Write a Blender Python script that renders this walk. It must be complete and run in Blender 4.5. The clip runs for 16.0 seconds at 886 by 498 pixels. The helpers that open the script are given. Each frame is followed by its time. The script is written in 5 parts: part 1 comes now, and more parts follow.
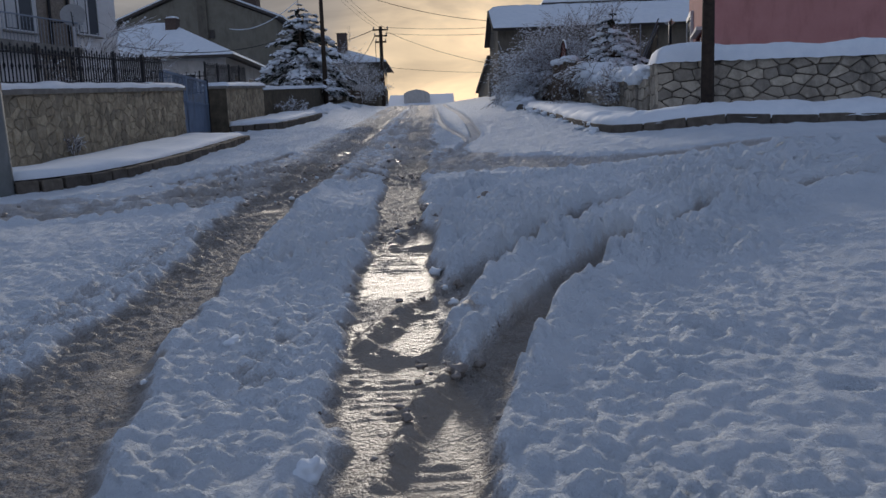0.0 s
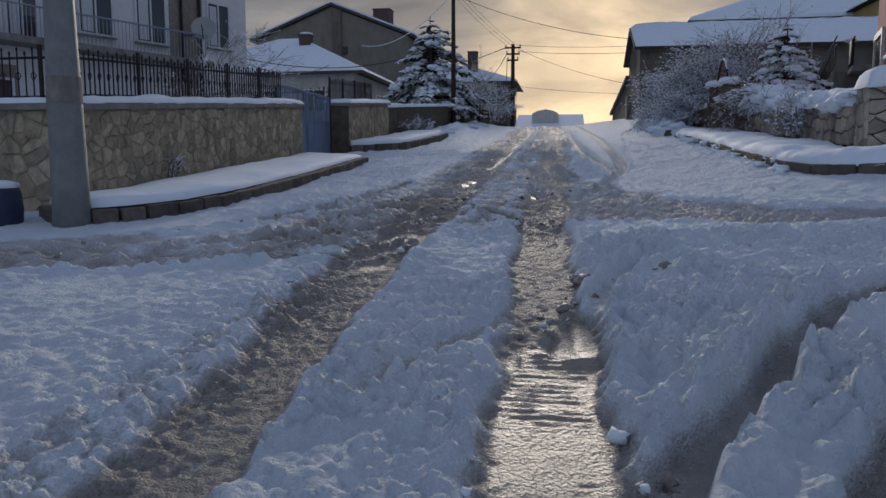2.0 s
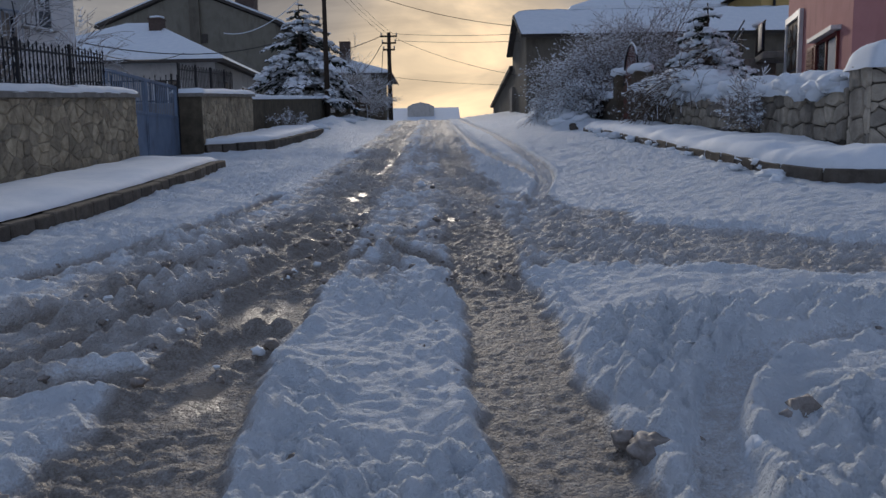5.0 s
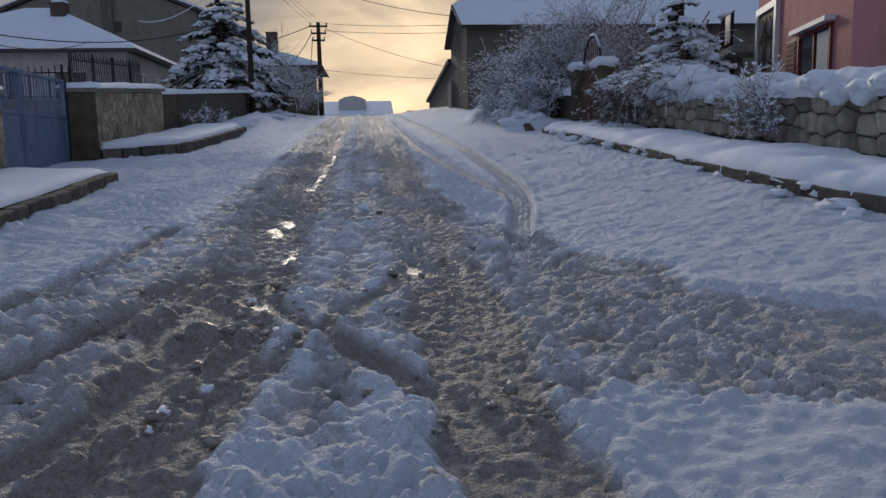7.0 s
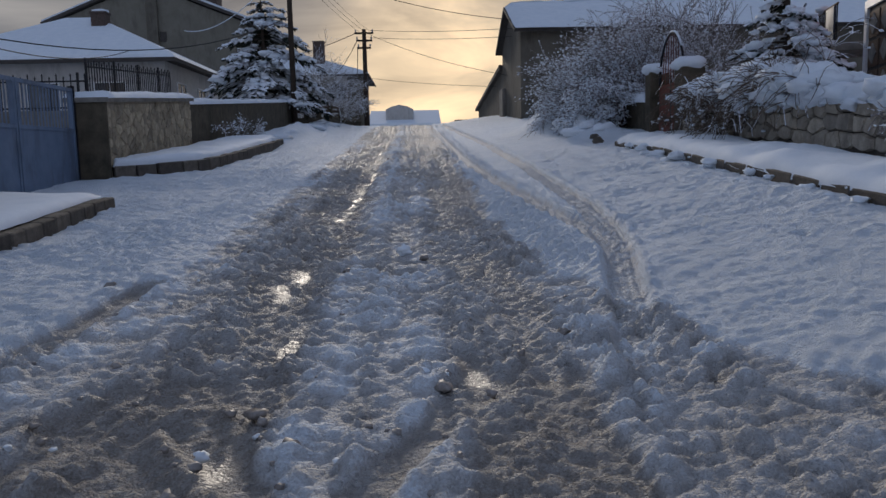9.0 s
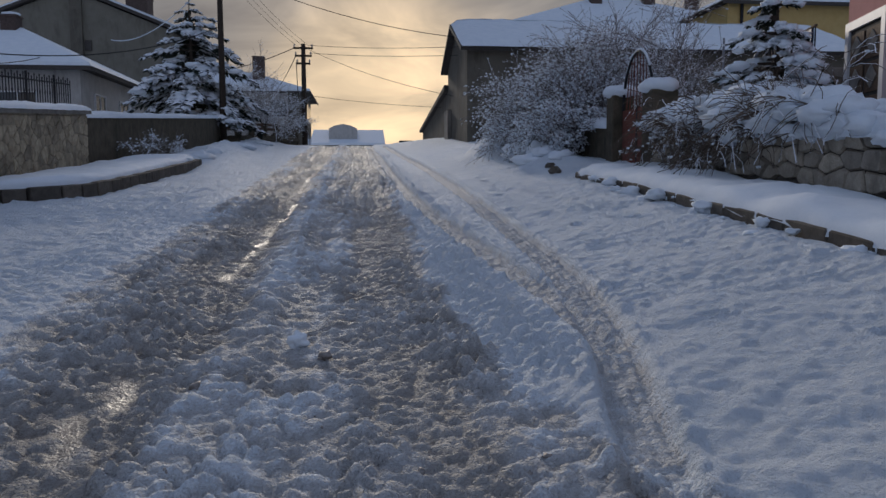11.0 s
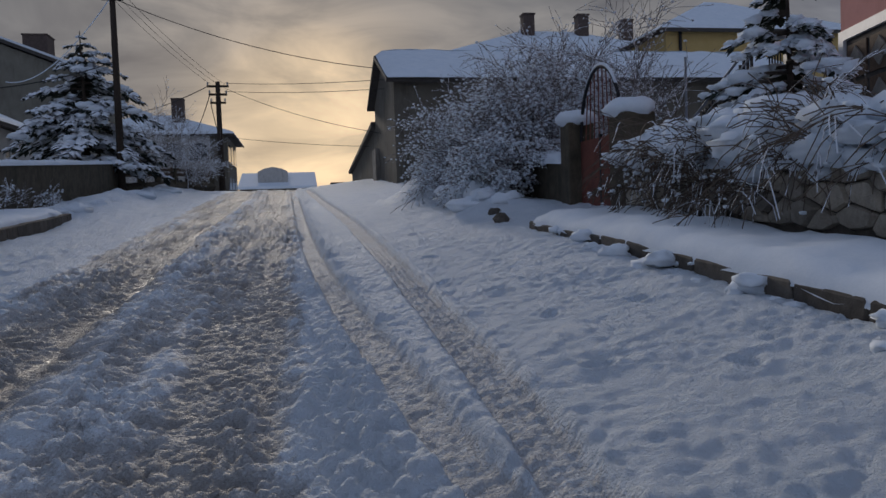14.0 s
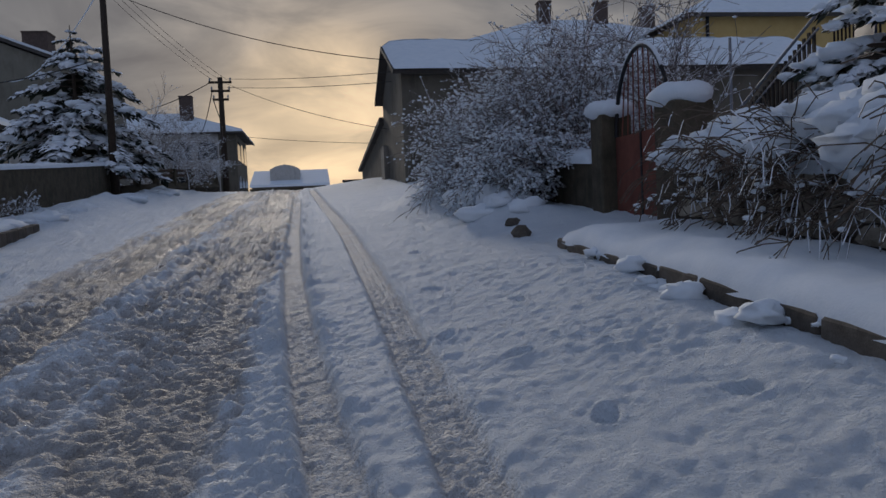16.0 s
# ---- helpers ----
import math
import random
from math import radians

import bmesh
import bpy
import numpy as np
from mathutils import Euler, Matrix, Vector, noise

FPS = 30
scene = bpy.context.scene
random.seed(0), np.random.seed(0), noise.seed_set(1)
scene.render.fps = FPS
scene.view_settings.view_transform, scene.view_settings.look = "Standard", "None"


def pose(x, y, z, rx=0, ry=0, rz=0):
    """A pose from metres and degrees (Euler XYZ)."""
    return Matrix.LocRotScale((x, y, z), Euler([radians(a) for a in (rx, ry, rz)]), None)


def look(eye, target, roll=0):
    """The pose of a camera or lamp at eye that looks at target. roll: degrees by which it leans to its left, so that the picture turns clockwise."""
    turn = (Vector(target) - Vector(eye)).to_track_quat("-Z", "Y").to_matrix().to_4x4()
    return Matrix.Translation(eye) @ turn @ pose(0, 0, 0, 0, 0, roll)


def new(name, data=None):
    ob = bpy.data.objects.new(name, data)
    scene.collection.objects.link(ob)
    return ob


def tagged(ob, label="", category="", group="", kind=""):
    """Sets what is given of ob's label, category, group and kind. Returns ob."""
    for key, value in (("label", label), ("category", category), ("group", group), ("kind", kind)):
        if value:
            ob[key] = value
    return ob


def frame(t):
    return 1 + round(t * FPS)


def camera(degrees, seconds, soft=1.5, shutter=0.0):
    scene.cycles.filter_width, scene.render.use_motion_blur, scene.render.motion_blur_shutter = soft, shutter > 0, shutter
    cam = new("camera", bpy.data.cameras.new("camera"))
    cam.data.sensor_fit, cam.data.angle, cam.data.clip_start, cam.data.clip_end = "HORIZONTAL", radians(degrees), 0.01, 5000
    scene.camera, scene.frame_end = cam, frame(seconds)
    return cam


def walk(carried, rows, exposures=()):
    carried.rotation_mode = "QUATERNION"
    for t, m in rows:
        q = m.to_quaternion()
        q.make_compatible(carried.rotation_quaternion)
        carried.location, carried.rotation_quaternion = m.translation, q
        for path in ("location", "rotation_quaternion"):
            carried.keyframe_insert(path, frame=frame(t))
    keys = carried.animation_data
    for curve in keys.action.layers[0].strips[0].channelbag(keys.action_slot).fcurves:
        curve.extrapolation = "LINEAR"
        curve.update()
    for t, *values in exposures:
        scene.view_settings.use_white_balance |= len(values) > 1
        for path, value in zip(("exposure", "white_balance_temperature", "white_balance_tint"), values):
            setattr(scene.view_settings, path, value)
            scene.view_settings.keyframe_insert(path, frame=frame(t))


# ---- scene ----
cam = camera(60.2, 16.0)
METRES, EYE, TILT, LEAN, TURN = 20.3, 1.5, 0.0, 0.0, 0.0
ROWS = [
    (0.0, 0.0, 0.0, 0.0, -0.29, -8.03, 2.06),
    (0.5, 0.0011, 0.0332, 0.0024, 3.67, -7.45, 1.37),
    (1.0, 0.0011, 0.064, 0.006, 3.74, -7.55, 0.83),
    (1.5, -0.0029, 0.0967, 0.0099, 6.11, -7.13, 1.0),
    (2.0, -0.0167, 0.1271, 0.0119, 8.96, -6.49, 0.17),
    (2.5, -0.0242, 0.1597, 0.0115, 6.39, -6.95, 1.74),
    (3.0, -0.0322, 0.1925, 0.0155, 4.76, -6.42, 2.04),
    (3.5, -0.0384, 0.2242, 0.0185, 2.61, -5.67, 1.83),
    (4.0, -0.0388, 0.248, 0.0213, 2.15, -4.9, -0.39),
    (4.5, -0.0451, 0.277, 0.0217, 3.74, -4.83, -0.59),
    (5.0, -0.0497, 0.3109, 0.0211, -0.38, -7.05, 1.01),
    (7.5, -0.0601, 0.4823, 0.0378, -5.49, -7.66, 1.12),
    (8.0, -0.0571, 0.5155, 0.0376, -4.44, -6.84, 2.2),
    (8.5, -0.0578, 0.5472, 0.0396, -1.55, -6.95, 1.53),
    (9.0, -0.0569, 0.5762, 0.0435, -1.94, -6.94, 1.31),
    (11.5, -0.0336, 0.728, 0.0526, -8.93, -5.28, 0.08),
    (12.0, -0.0242, 0.7552, 0.052, -11.71, -5.3, 0.27),
    (12.5, -0.0207, 0.7856, 0.0558, -8.09, -3.7, 0.75),
    (13.0, -0.0201, 0.8156, 0.0605, -7.07, -3.24, -0.84),
    (13.5, -0.0123, 0.8445, 0.0605, -7.28, -2.99, 0.54),
    (14.0, -0.006, 0.8742, 0.0627, -10.74, -2.65, 1.91),
    (14.5, -0.0005, 0.9008, 0.0665, -12.27, -3.39, -0.02),
    (15.0, 0.0049, 0.9257, 0.0693, -8.82, -3.7, 1.08),
    (15.5, 0.0097, 0.9539, 0.0724, -6.42, -3.18, 1.16),
    (16.0, 0.0198, 0.9794, 0.0748, -9.58, -2.99, 2.54),
]
walk(cam, [(t, pose(0, 0, EYE, TILT, LEAN, TURN) @ pose(METRES * x, METRES * y, METRES * z, 90 + pitch, roll, yaw)) for t, x, y, z, yaw, pitch, roll in ROWS],
     exposures=[(0.0, -0.10), (5.0, -0.06), (9.0, -0.06), (12.5, -0.24), (16.0, -0.34)])

# ---- world and sun ----
world = bpy.data.worlds.new("dusk_sky")
scene.world = world
world.use_nodes = True
wn, wl = world.node_tree.nodes, world.node_tree.links
wn.clear()


def node(tree, kind, **inputs):
    n = tree.nodes.new(kind)
    for key, value in inputs.items():
        n.inputs[key.replace("_", " ")].default_value = value
    return n


def ramp(tree, stops, fac=None):
    n = tree.nodes.new("ShaderNodeValToRGB")
    e = n.color_ramp.elements
    while len(e) < len(stops):
        e.new(0.5)
    for el, (p, c) in zip(e, stops):
        el.position = p
        el.color = (*c, 1) if len(c) == 3 else c
    if fac is not None:
        tree.links.new(fac, n.inputs[0])
    return n


def maths(tree, op, a, b=None, clamp=False):
    n = tree.nodes.new("ShaderNodeMath")
    n.operation = op
    n.use_clamp = clamp
    for i, v in enumerate((a, b)):
        if v is None:
            continue
        if isinstance(v, (int, float)):
            n.inputs[i].default_value = v
        else:
            tree.links.new(v, n.inputs[i])
    return n.outputs[0]


def mixc(tree, fac, a, b, blend="MIX"):
    n = tree.nodes.new("ShaderNodeMix")
    n.data_type = "RGBA"
    n.blend_type = blend
    for i, v in ((0, fac), (6, a), (7, b)):
        if isinstance(v, (int, float)):
            n.inputs[i].default_value = v
        elif isinstance(v, tuple):
            n.inputs[i].default_value = (*v, 1)
        else:
            tree.links.new(v, n.inputs[i])
    return n.outputs[2]


def build_sky():
    tree = world.node_tree
    co = tree.nodes.new("ShaderNodeTexCoord").outputs["Generated"]
    sky = tree.nodes.new("ShaderNodeTexSky")
    sky.sky_type = "NISHITA"
    sky.sun_disc = False
    sky.sun_elevation = radians(15)
    sky.sun_rotation = radians(-3)
    dot = tree.nodes.new("ShaderNodeVectorMath")
    dot.operation = "DOT_PRODUCT"
    tree.links.new(co, dot.inputs[0])
    g = Vector((0.03, 1.0, 0.07)).normalized()
    dot.inputs[1].default_value = g
    sep = tree.nodes.new("ShaderNodeSeparateXYZ")
    tree.links.new(co, sep.inputs[0])
    # cloud deck: blue-grey overhead and behind, grey-beige ahead, bright and yellow round the low sun
    base = ramp(tree, [(0.0, (0.58, 0.68, 0.94)), (0.50, (0.27, 0.39, 0.66)), (0.80, (0.40, 0.47, 0.66)), (0.930, (0.43, 0.43, 0.46)), (0.978, (0.41, 0.405, 0.425)), (0.9915, (0.55, 0.505, 0.485)), (0.9985, (1.60, 1.24, 0.84))],
                maths(tree, "MULTIPLY_ADD", dot.outputs["Value"], 0.5))
    base.inputs[0].links[0].from_node.inputs[2].default_value = 0.5
    mp = tree.nodes.new("ShaderNodeMapping")
    mp.inputs["Scale"].default_value = (3.0, 3.0, 9.0)
    tree.links.new(co, mp.inputs[0])
    n1 = node(tree, "ShaderNodeTexNoise", Scale=1.6, Detail=5.0, Roughness=0.55, Distortion=0.6)
    tree.links.new(mp.outputs[0], n1.inputs[0])
    cl = ramp(tree, [(0.34, (0.66, 0.66, 0.69)), (0.50, (0.98, 0.97, 0.96)), (0.66, (1.42, 1.36, 1.27))], n1.outputs["Fac"])
    deck = mixc(tree, 1.0, base.outputs[0], cl.outputs[0], "MULTIPLY")
    b1 = node(tree, "ShaderNodeBackground", Strength=SKY_DECK)
    tree.links.new(deck, b1.inputs[0])
    b2 = node(tree, "ShaderNodeBackground", Strength=0.05)
    tree.links.new(sky.outputs[0], b2.inputs[0])
    # the deck covers most of the clear sky
    add = tree.nodes.new("ShaderNodeMixShader")
    add.inputs[0].default_value = 0.96
    tree.links.new(b2.outputs[0], add.inputs[1])
    tree.links.new(b1.outputs[0], add.inputs[2])
    out = tree.nodes.new("ShaderNodeOutputWorld")
    tree.links.new(add.outputs[0], out.inputs[0])


SKY_DECK = 0.58
build_sky()
sun = new("sun", bpy.data.lights.new("sun", "SUN"))
sun.data.energy, sun.data.angle, sun.data.color = 1.7, radians(7), (1.0, 0.90, 0.79)
sun.matrix_world = look((0, 0, 60), (3, -57, 60 - 57.5 * math.tan(radians(15))))


# ---- materials ----
def material(name, dark, light, rough=0.8, scale=6.0, bump=0.15, metal=0.0, fine=60.0, stain=None, snow=0.0, island=0.0, spec=0.3):
    """A surface with colour variation at two scales, bump, optional stains, and optional snow on faces that look up."""
    m = bpy.data.materials.new(name)
    m.use_nodes = True
    tree = m.node_tree
    bsdf = tree.nodes["Principled BSDF"]
    co = tree.nodes.new("ShaderNodeTexCoord").outputs["Object"]
    a = node(tree, "ShaderNodeTexNoise", Scale=scale, Detail=6.0, Roughness=0.6)
    b = node(tree, "ShaderNodeTexNoise", Scale=fine, Detail=3.0, Roughness=0.6)
    tree.links.new(co, a.inputs[0])
    tree.links.new(co, b.inputs[0])
    f = maths(tree, "ADD", maths(tree, "MULTIPLY", a.outputs["Fac"], 0.7), maths(tree, "MULTIPLY", b.outputs["Fac"], 0.3))
    col = ramp(tree, [(0.32, dark), (0.68, light)], f).outputs[0]
    if island:
        rnd = tree.nodes.new("ShaderNodeObjectInfo").outputs["Random"]
        r = ramp(tree, [(0.0, (1 - island,) * 3), (0.5, (1.0, 0.97, 0.93)), (1.0, (1 + island, 1 + island * 0.9, 1 + island * 0.7))], rnd)
        col = mixc(tree, 1.0, col, r.outputs[0], "MULTIPLY")
    if stain:
        mp = tree.nodes.new("ShaderNodeMapping")
        mp.inputs["Scale"].default_value = (1.3, 1.3, 0.35)
        tree.links.new(co, mp.inputs[0])
        s = node(tree, "ShaderNodeTexNoise", Scale=1.7, Detail=4.0, Roughness=0.7)
        tree.links.new(mp.outputs[0], s.inputs[0])
        col = mixc(tree, ramp(tree, [(0.5, (0, 0, 0)), (0.72, (0.8, 0.8, 0.8))], s.outputs["Fac"]).outputs[0], col, stain)
    if snow:
        nz = tree.nodes.new("ShaderNodeSeparateXYZ")
        tree.links.new(tree.nodes.new("ShaderNodeNewGeometry").outputs["Normal"], nz.inputs[0])
        k = maths(tree, "ADD", nz.outputs[2], maths(tree, "MULTIPLY", maths(tree, "SUBTRACT", a.outputs["Fac"], 0.5), 1.2))
        fac = ramp(tree, [(0.5 - snow * 0.45, (0, 0, 0)), (0.62 - snow * 0.45, (1, 1, 1))], k).outputs[0]
        col = mixc(tree, fac, col, (0.80, 0.83, 0.88))
    tree.links.new(col, bsdf.inputs["Base Color"])
    bsdf.inputs["Roughness"].default_value = rough
    bsdf.inputs["Metallic"].default_value = metal
    bsdf.inputs["Specular IOR Level"].default_value = spec
    bp = node(tree, "ShaderNodeBump", Strength=bump, Distance=0.02)
    tree.links.new(f, bp.inputs["Height"])
    tree.links.new(bp.outputs[0], bsdf.inputs["Normal"])
    return m


def glass(name, tint):
    m = bpy.data.materials.new(name)
    m.use_nodes = True
    b = m.node_tree.nodes["Principled BSDF"]
    b.inputs["Base Color"].default_value = (*tint, 1)
    b.inputs["Roughness"].default_value = 0.06
    b.inputs["Specular IOR Level"].default_value = 0.8
    return m


SNOW = material("fresh_snow", (0.71, 0.775, 0.84), (0.83, 0.875, 0.92), 0.75, 3.0, 0.35, fine=35, spec=0.15)
STONE = material("tan_rubble_stone", (0.23, 0.19, 0.13), (0.50, 0.43, 0.32), 0.9, 7.0, 0.8, fine=45, stain=(0.12, 0.10, 0.075), island=0.25)
STONE_R = material("grey_tan_block_stone", (0.25, 0.22, 0.18), (0.49, 0.44, 0.37), 0.9, 5.0, 0.6, fine=45, stain=(0.09, 0.08, 0.07), island=0.35)
MORTAR = material("tan_smeared_mortar", (0.22, 0.185, 0.135), (0.40, 0.345, 0.26), 0.95, 7.0, 0.7, stain=(0.12, 0.10, 0.075))
MORTAR_R = material("dark_joint_mortar", (0.06, 0.052, 0.042), (0.13, 0.11, 0.09), 0.95, 9.0, 0.5)
CONCRETE = material("weathered_concrete", (0.17, 0.155, 0.135), (0.30, 0.28, 0.25), 0.9, 4.0, 0.4, stain=(0.10, 0.09, 0.08))
DARK_CONCRETE = material("dark_mossy_concrete", (0.055, 0.045, 0.032), (0.14, 0.115, 0.08), 0.92, 4.0, 0.5, stain=(0.035, 0.035, 0.022))
KERB = material("dark_kerb_stone", (0.07, 0.06, 0.05), (0.16, 0.14, 0.12), 0.9, 7.0, 0.5, island=0.25)
IRON = material("black_painted_iron", (0.012, 0.012, 0.014), (0.03, 0.03, 0.034), 0.5, 20, 0.1, metal=0.3)
GREY_STEEL = material("grey_painted_steel", (0.22, 0.25, 0.30), (0.30, 0.33, 0.38), 0.5, 15, 0.1, metal=0.2)
BLUE_STEEL = material("faded_blue_sheet_steel", (0.13, 0.18, 0.26), (0.20, 0.26, 0.36), 0.55, 3, 0.12, stain=(0.11, 0.13, 0.17))
GALV = material("grey_lamp_column", (0.16, 0.17, 0.165), (0.25, 0.26, 0.255), 0.6, 5, 0.2)
POLEWOOD = material("tarred_pole_wood", (0.022, 0.016, 0.012), (0.06, 0.042, 0.03), 0.85, 12, 0.5)
BROWNWOOD = material("brown_wooden_rail", (0.07, 0.045, 0.03), (0.14, 0.09, 0.06), 0.8, 10, 0.3)
TILES = material("beige_wall_tiles", (0.60, 0.58, 0.57), (0.74, 0.72, 0.71), 0.5, 3, 0.1)
MOSAIC = material("brown_patterned_tiles", (0.13, 0.10, 0.075), (0.34, 0.29, 0.24), 0.5, 16, 0.2)
WHITEWALL = material("cream_rendered_wall", (0.40, 0.385, 0.36), (0.52, 0.50, 0.48), 0.9, 2, 0.2, stain=(0.28, 0.26, 0.24))
OLIVE = material("olive_grey_render", (0.155, 0.145, 0.115), (0.215, 0.20, 0.165), 0.95, 1.2, 0.3, stain=(0.12, 0.11, 0.09))
BARNWALL = material("brown_grey_barn_render", (0.10, 0.09, 0.072), (0.165, 0.148, 0.12), 0.95, 1.0, 0.35, stain=(0.065, 0.058, 0.047))
PINK = material("salmon_pink_render", (0.48, 0.215, 0.20), (0.56, 0.27, 0.25), 0.9, 1.6, 0.2, stain=(0.40, 0.18, 0.165))
YELLOW = material("ochre_yellow_render", (0.46, 0.32, 0.12), (0.56, 0.40, 0.17), 0.9, 2, 0.2)
WHITEPAINT = material("white_window_paint", (0.58, 0.59, 0.60), (0.72, 0.72, 0.72), 0.5, 9, 0.05)
REDPAINT = material("dark_red_paint", (0.15, 0.03, 0.025), (0.24, 0.05, 0.04), 0.6, 6, 0.1)
RUSTGATE = material("rust_red_gate_sheet", (0.13, 0.045, 0.032), (0.22, 0.075, 0.05), 0.8, 5, 0.3, stain=(0.08, 0.035, 0.03))
BRICK = material("dark_chimney_brick", (0.06, 0.045, 0.04), (0.13, 0.095, 0.08), 0.95, 9, 0.5)
EAVE = material("dark_eave_boards", (0.045, 0.04, 0.038), (0.09, 0.08, 0.072), 0.9, 8, 0.2)
GLASS = glass("window_glass", (0.03, 0.035, 0.042))
CURTAIN = material("white_curtain", (0.5, 0.5, 0.5), (0.62, 0.62, 0.62), 0.9, 12, 0.2)
DISH = material("grey_dish_paint", (0.30, 0.30, 0.30), (0.40, 0.40, 0.40), 0.5, 8, 0.1)
TWIG = material("snow_dusted_twig", (0.09, 0.074, 0.066), (0.34, 0.31, 0.30), 0.9, 9, 0.3, snow=1.05)
STEM = material("brown_stem", (0.06, 0.044, 0.033), (0.17, 0.13, 0.10), 0.9, 9, 0.3, snow=0.55)
NEEDLE = material("snowy_fir_needles", (0.010, 0.016, 0.012), (0.032, 0.040, 0.030), 0.9, 2.0, 0.4, snow=0.06)
BARK = material("dark_bark", (0.04, 0.03, 0.024), (0.09, 0.07, 0.055), 0.95, 14, 0.6)
BLUEPLASTIC = material("dark_blue_plastic", (0.02, 0.03, 0.06), (0.035, 0.05, 0.09), 0.5, 8, 0.1)
WIRE = material("black_cable", (0.012, 0.012, 0.012), (0.02, 0.02, 0.02), 0.7, 8, 0.0)


def road_material():
    """Snow, brown slush and melt water, told apart by how far the wheels have worn the ground."""
    m = bpy.data.materials.new("snow_and_slush")
    m.use_nodes = True
    tree = m.node_tree
    bsdf = tree.nodes["Principled BSDF"]
    co = tree.nodes.new("ShaderNodeTexCoord").outputs["Object"]
    wear = tree.nodes.new("ShaderNodeAttribute")
    wear.attribute_name = "wear"
    wet = tree.nodes.new("ShaderNodeAttribute")
    wet.attribute_name = "wet"
    big = node(tree, "ShaderNodeTexNoise", Scale=2.2, Detail=6.0, Roughness=0.65)
    mid = node(tree, "ShaderNodeTexNoise", Scale=14.0, Detail=8.0, Roughness=0.72)
    fine = node(tree, "ShaderNodeTexNoise", Scale=75.0, Detail=4.0, Roughness=0.65)
    grit = node(tree, "ShaderNodeTexVoronoi", Scale=38.0)
    crumb = node(tree, "ShaderNodeTexVoronoi", Scale=85.0)
    for n in (big, mid, fine, grit, crumb):
        tree.links.new(co, n.inputs[0])
    snow = ramp(tree, [(0.3, (0.70, 0.77, 0.84)), (0.7, (0.82, 0.87, 0.92))], big.outputs["Fac"]).outputs[0]
    mix = maths(tree, "ADD", maths(tree, "MULTIPLY", mid.outputs["Fac"], 0.55), maths(tree, "MULTIPLY", fine.outputs["Fac"], 0.45))
    # grey slush is half snow; brown slush holds grit and water
    k = maths(tree, "ADD", wear.outputs["Fac"], maths(tree, "MULTIPLY", maths(tree, "SUBTRACT", mix, 0.5), 1.0))
    brown = ramp(tree, [(0.36, (0.235, 0.208, 0.18)), (0.5, (0.41, 0.375, 0.34)), (0.64, (0.56, 0.54, 0.52))], mix).outputs[0]
    col = mixc(tree, ramp(tree, [(0.20, (0, 0, 0)), (0.42, (1, 1, 1))], k).outputs[0], snow, (0.57, 0.57, 0.575))
    col = mixc(tree, ramp(tree, [(0.46, (0, 0, 0)), (0.80, (1, 1, 1))], k).outputs[0], col, brown)
    edge = ramp(tree, [(0.2, (0, 0, 0)), (0.7, (1, 1, 1))], k).outputs[0]
    pud = ramp(tree, [(0.40, (0, 0, 0)), (0.62, (1, 1, 1))], maths(tree, "ADD", wet.outputs["Fac"], maths(tree, "MULTIPLY", maths(tree, "SUBTRACT", mid.outputs["Fac"], 0.5), 0.8))).outputs[0]
    col = mixc(tree, maths(tree, "MULTIPLY", pud, 0.8), col, (0.26, 0.215, 0.165))
    tree.links.new(col, bsdf.inputs["Base Color"])
    r = maths(tree, "SUBTRACT", 0.78, maths(tree, "MULTIPLY", edge, 0.14))
    r = maths(tree, "SUBTRACT", r, maths(tree, "MULTIPLY", pud, 0.18), True)
    tree.links.new(r, bsdf.inputs["Roughness"])
    tree.links.new(maths(tree, "ADD", 0.13, maths(tree, "MULTIPLY", pud, 0.5)), bsdf.inputs["Specular IOR Level"])
    lumps = maths(tree, "SUBTRACT", 0.0, maths(tree, "ADD", maths(tree, "MULTIPLY", grit.outputs["Distance"], 0.55), maths(tree, "MULTIPLY", crumb.outputs["Distance"], 0.30)))
    # worn ground is gritty, clean snow only faintly grained
    grain = maths(tree, "ADD", maths(tree, "MULTIPLY", lumps, maths(tree, "ADD", 0.50, maths(tree, "MULTIPLY", edge, 0.75))), maths(tree, "ADD", maths(tree, "MULTIPLY", mid.outputs["Fac"], 0.8), maths(tree, "MULTIPLY", fine.outputs["Fac"], 0.35)))
    bp = node(tree, "ShaderNodeBump", Strength=0.55, Distance=0.055)
    tree.links.new(grain, bp.inputs["Height"])
    tree.links.new(maths(tree, "SUBTRACT", 0.90, maths(tree, "MULTIPLY", pud, 0.55)), bp.inputs["Strength"])
    tree.links.new(bp.outputs[0], bsdf.inputs["Normal"])
    return m


ROAD = road_material()
SLUSH = material("dirty_slush", (0.16, 0.135, 0.115), (0.42, 0.39, 0.37), 0.6, 9, 0.5)


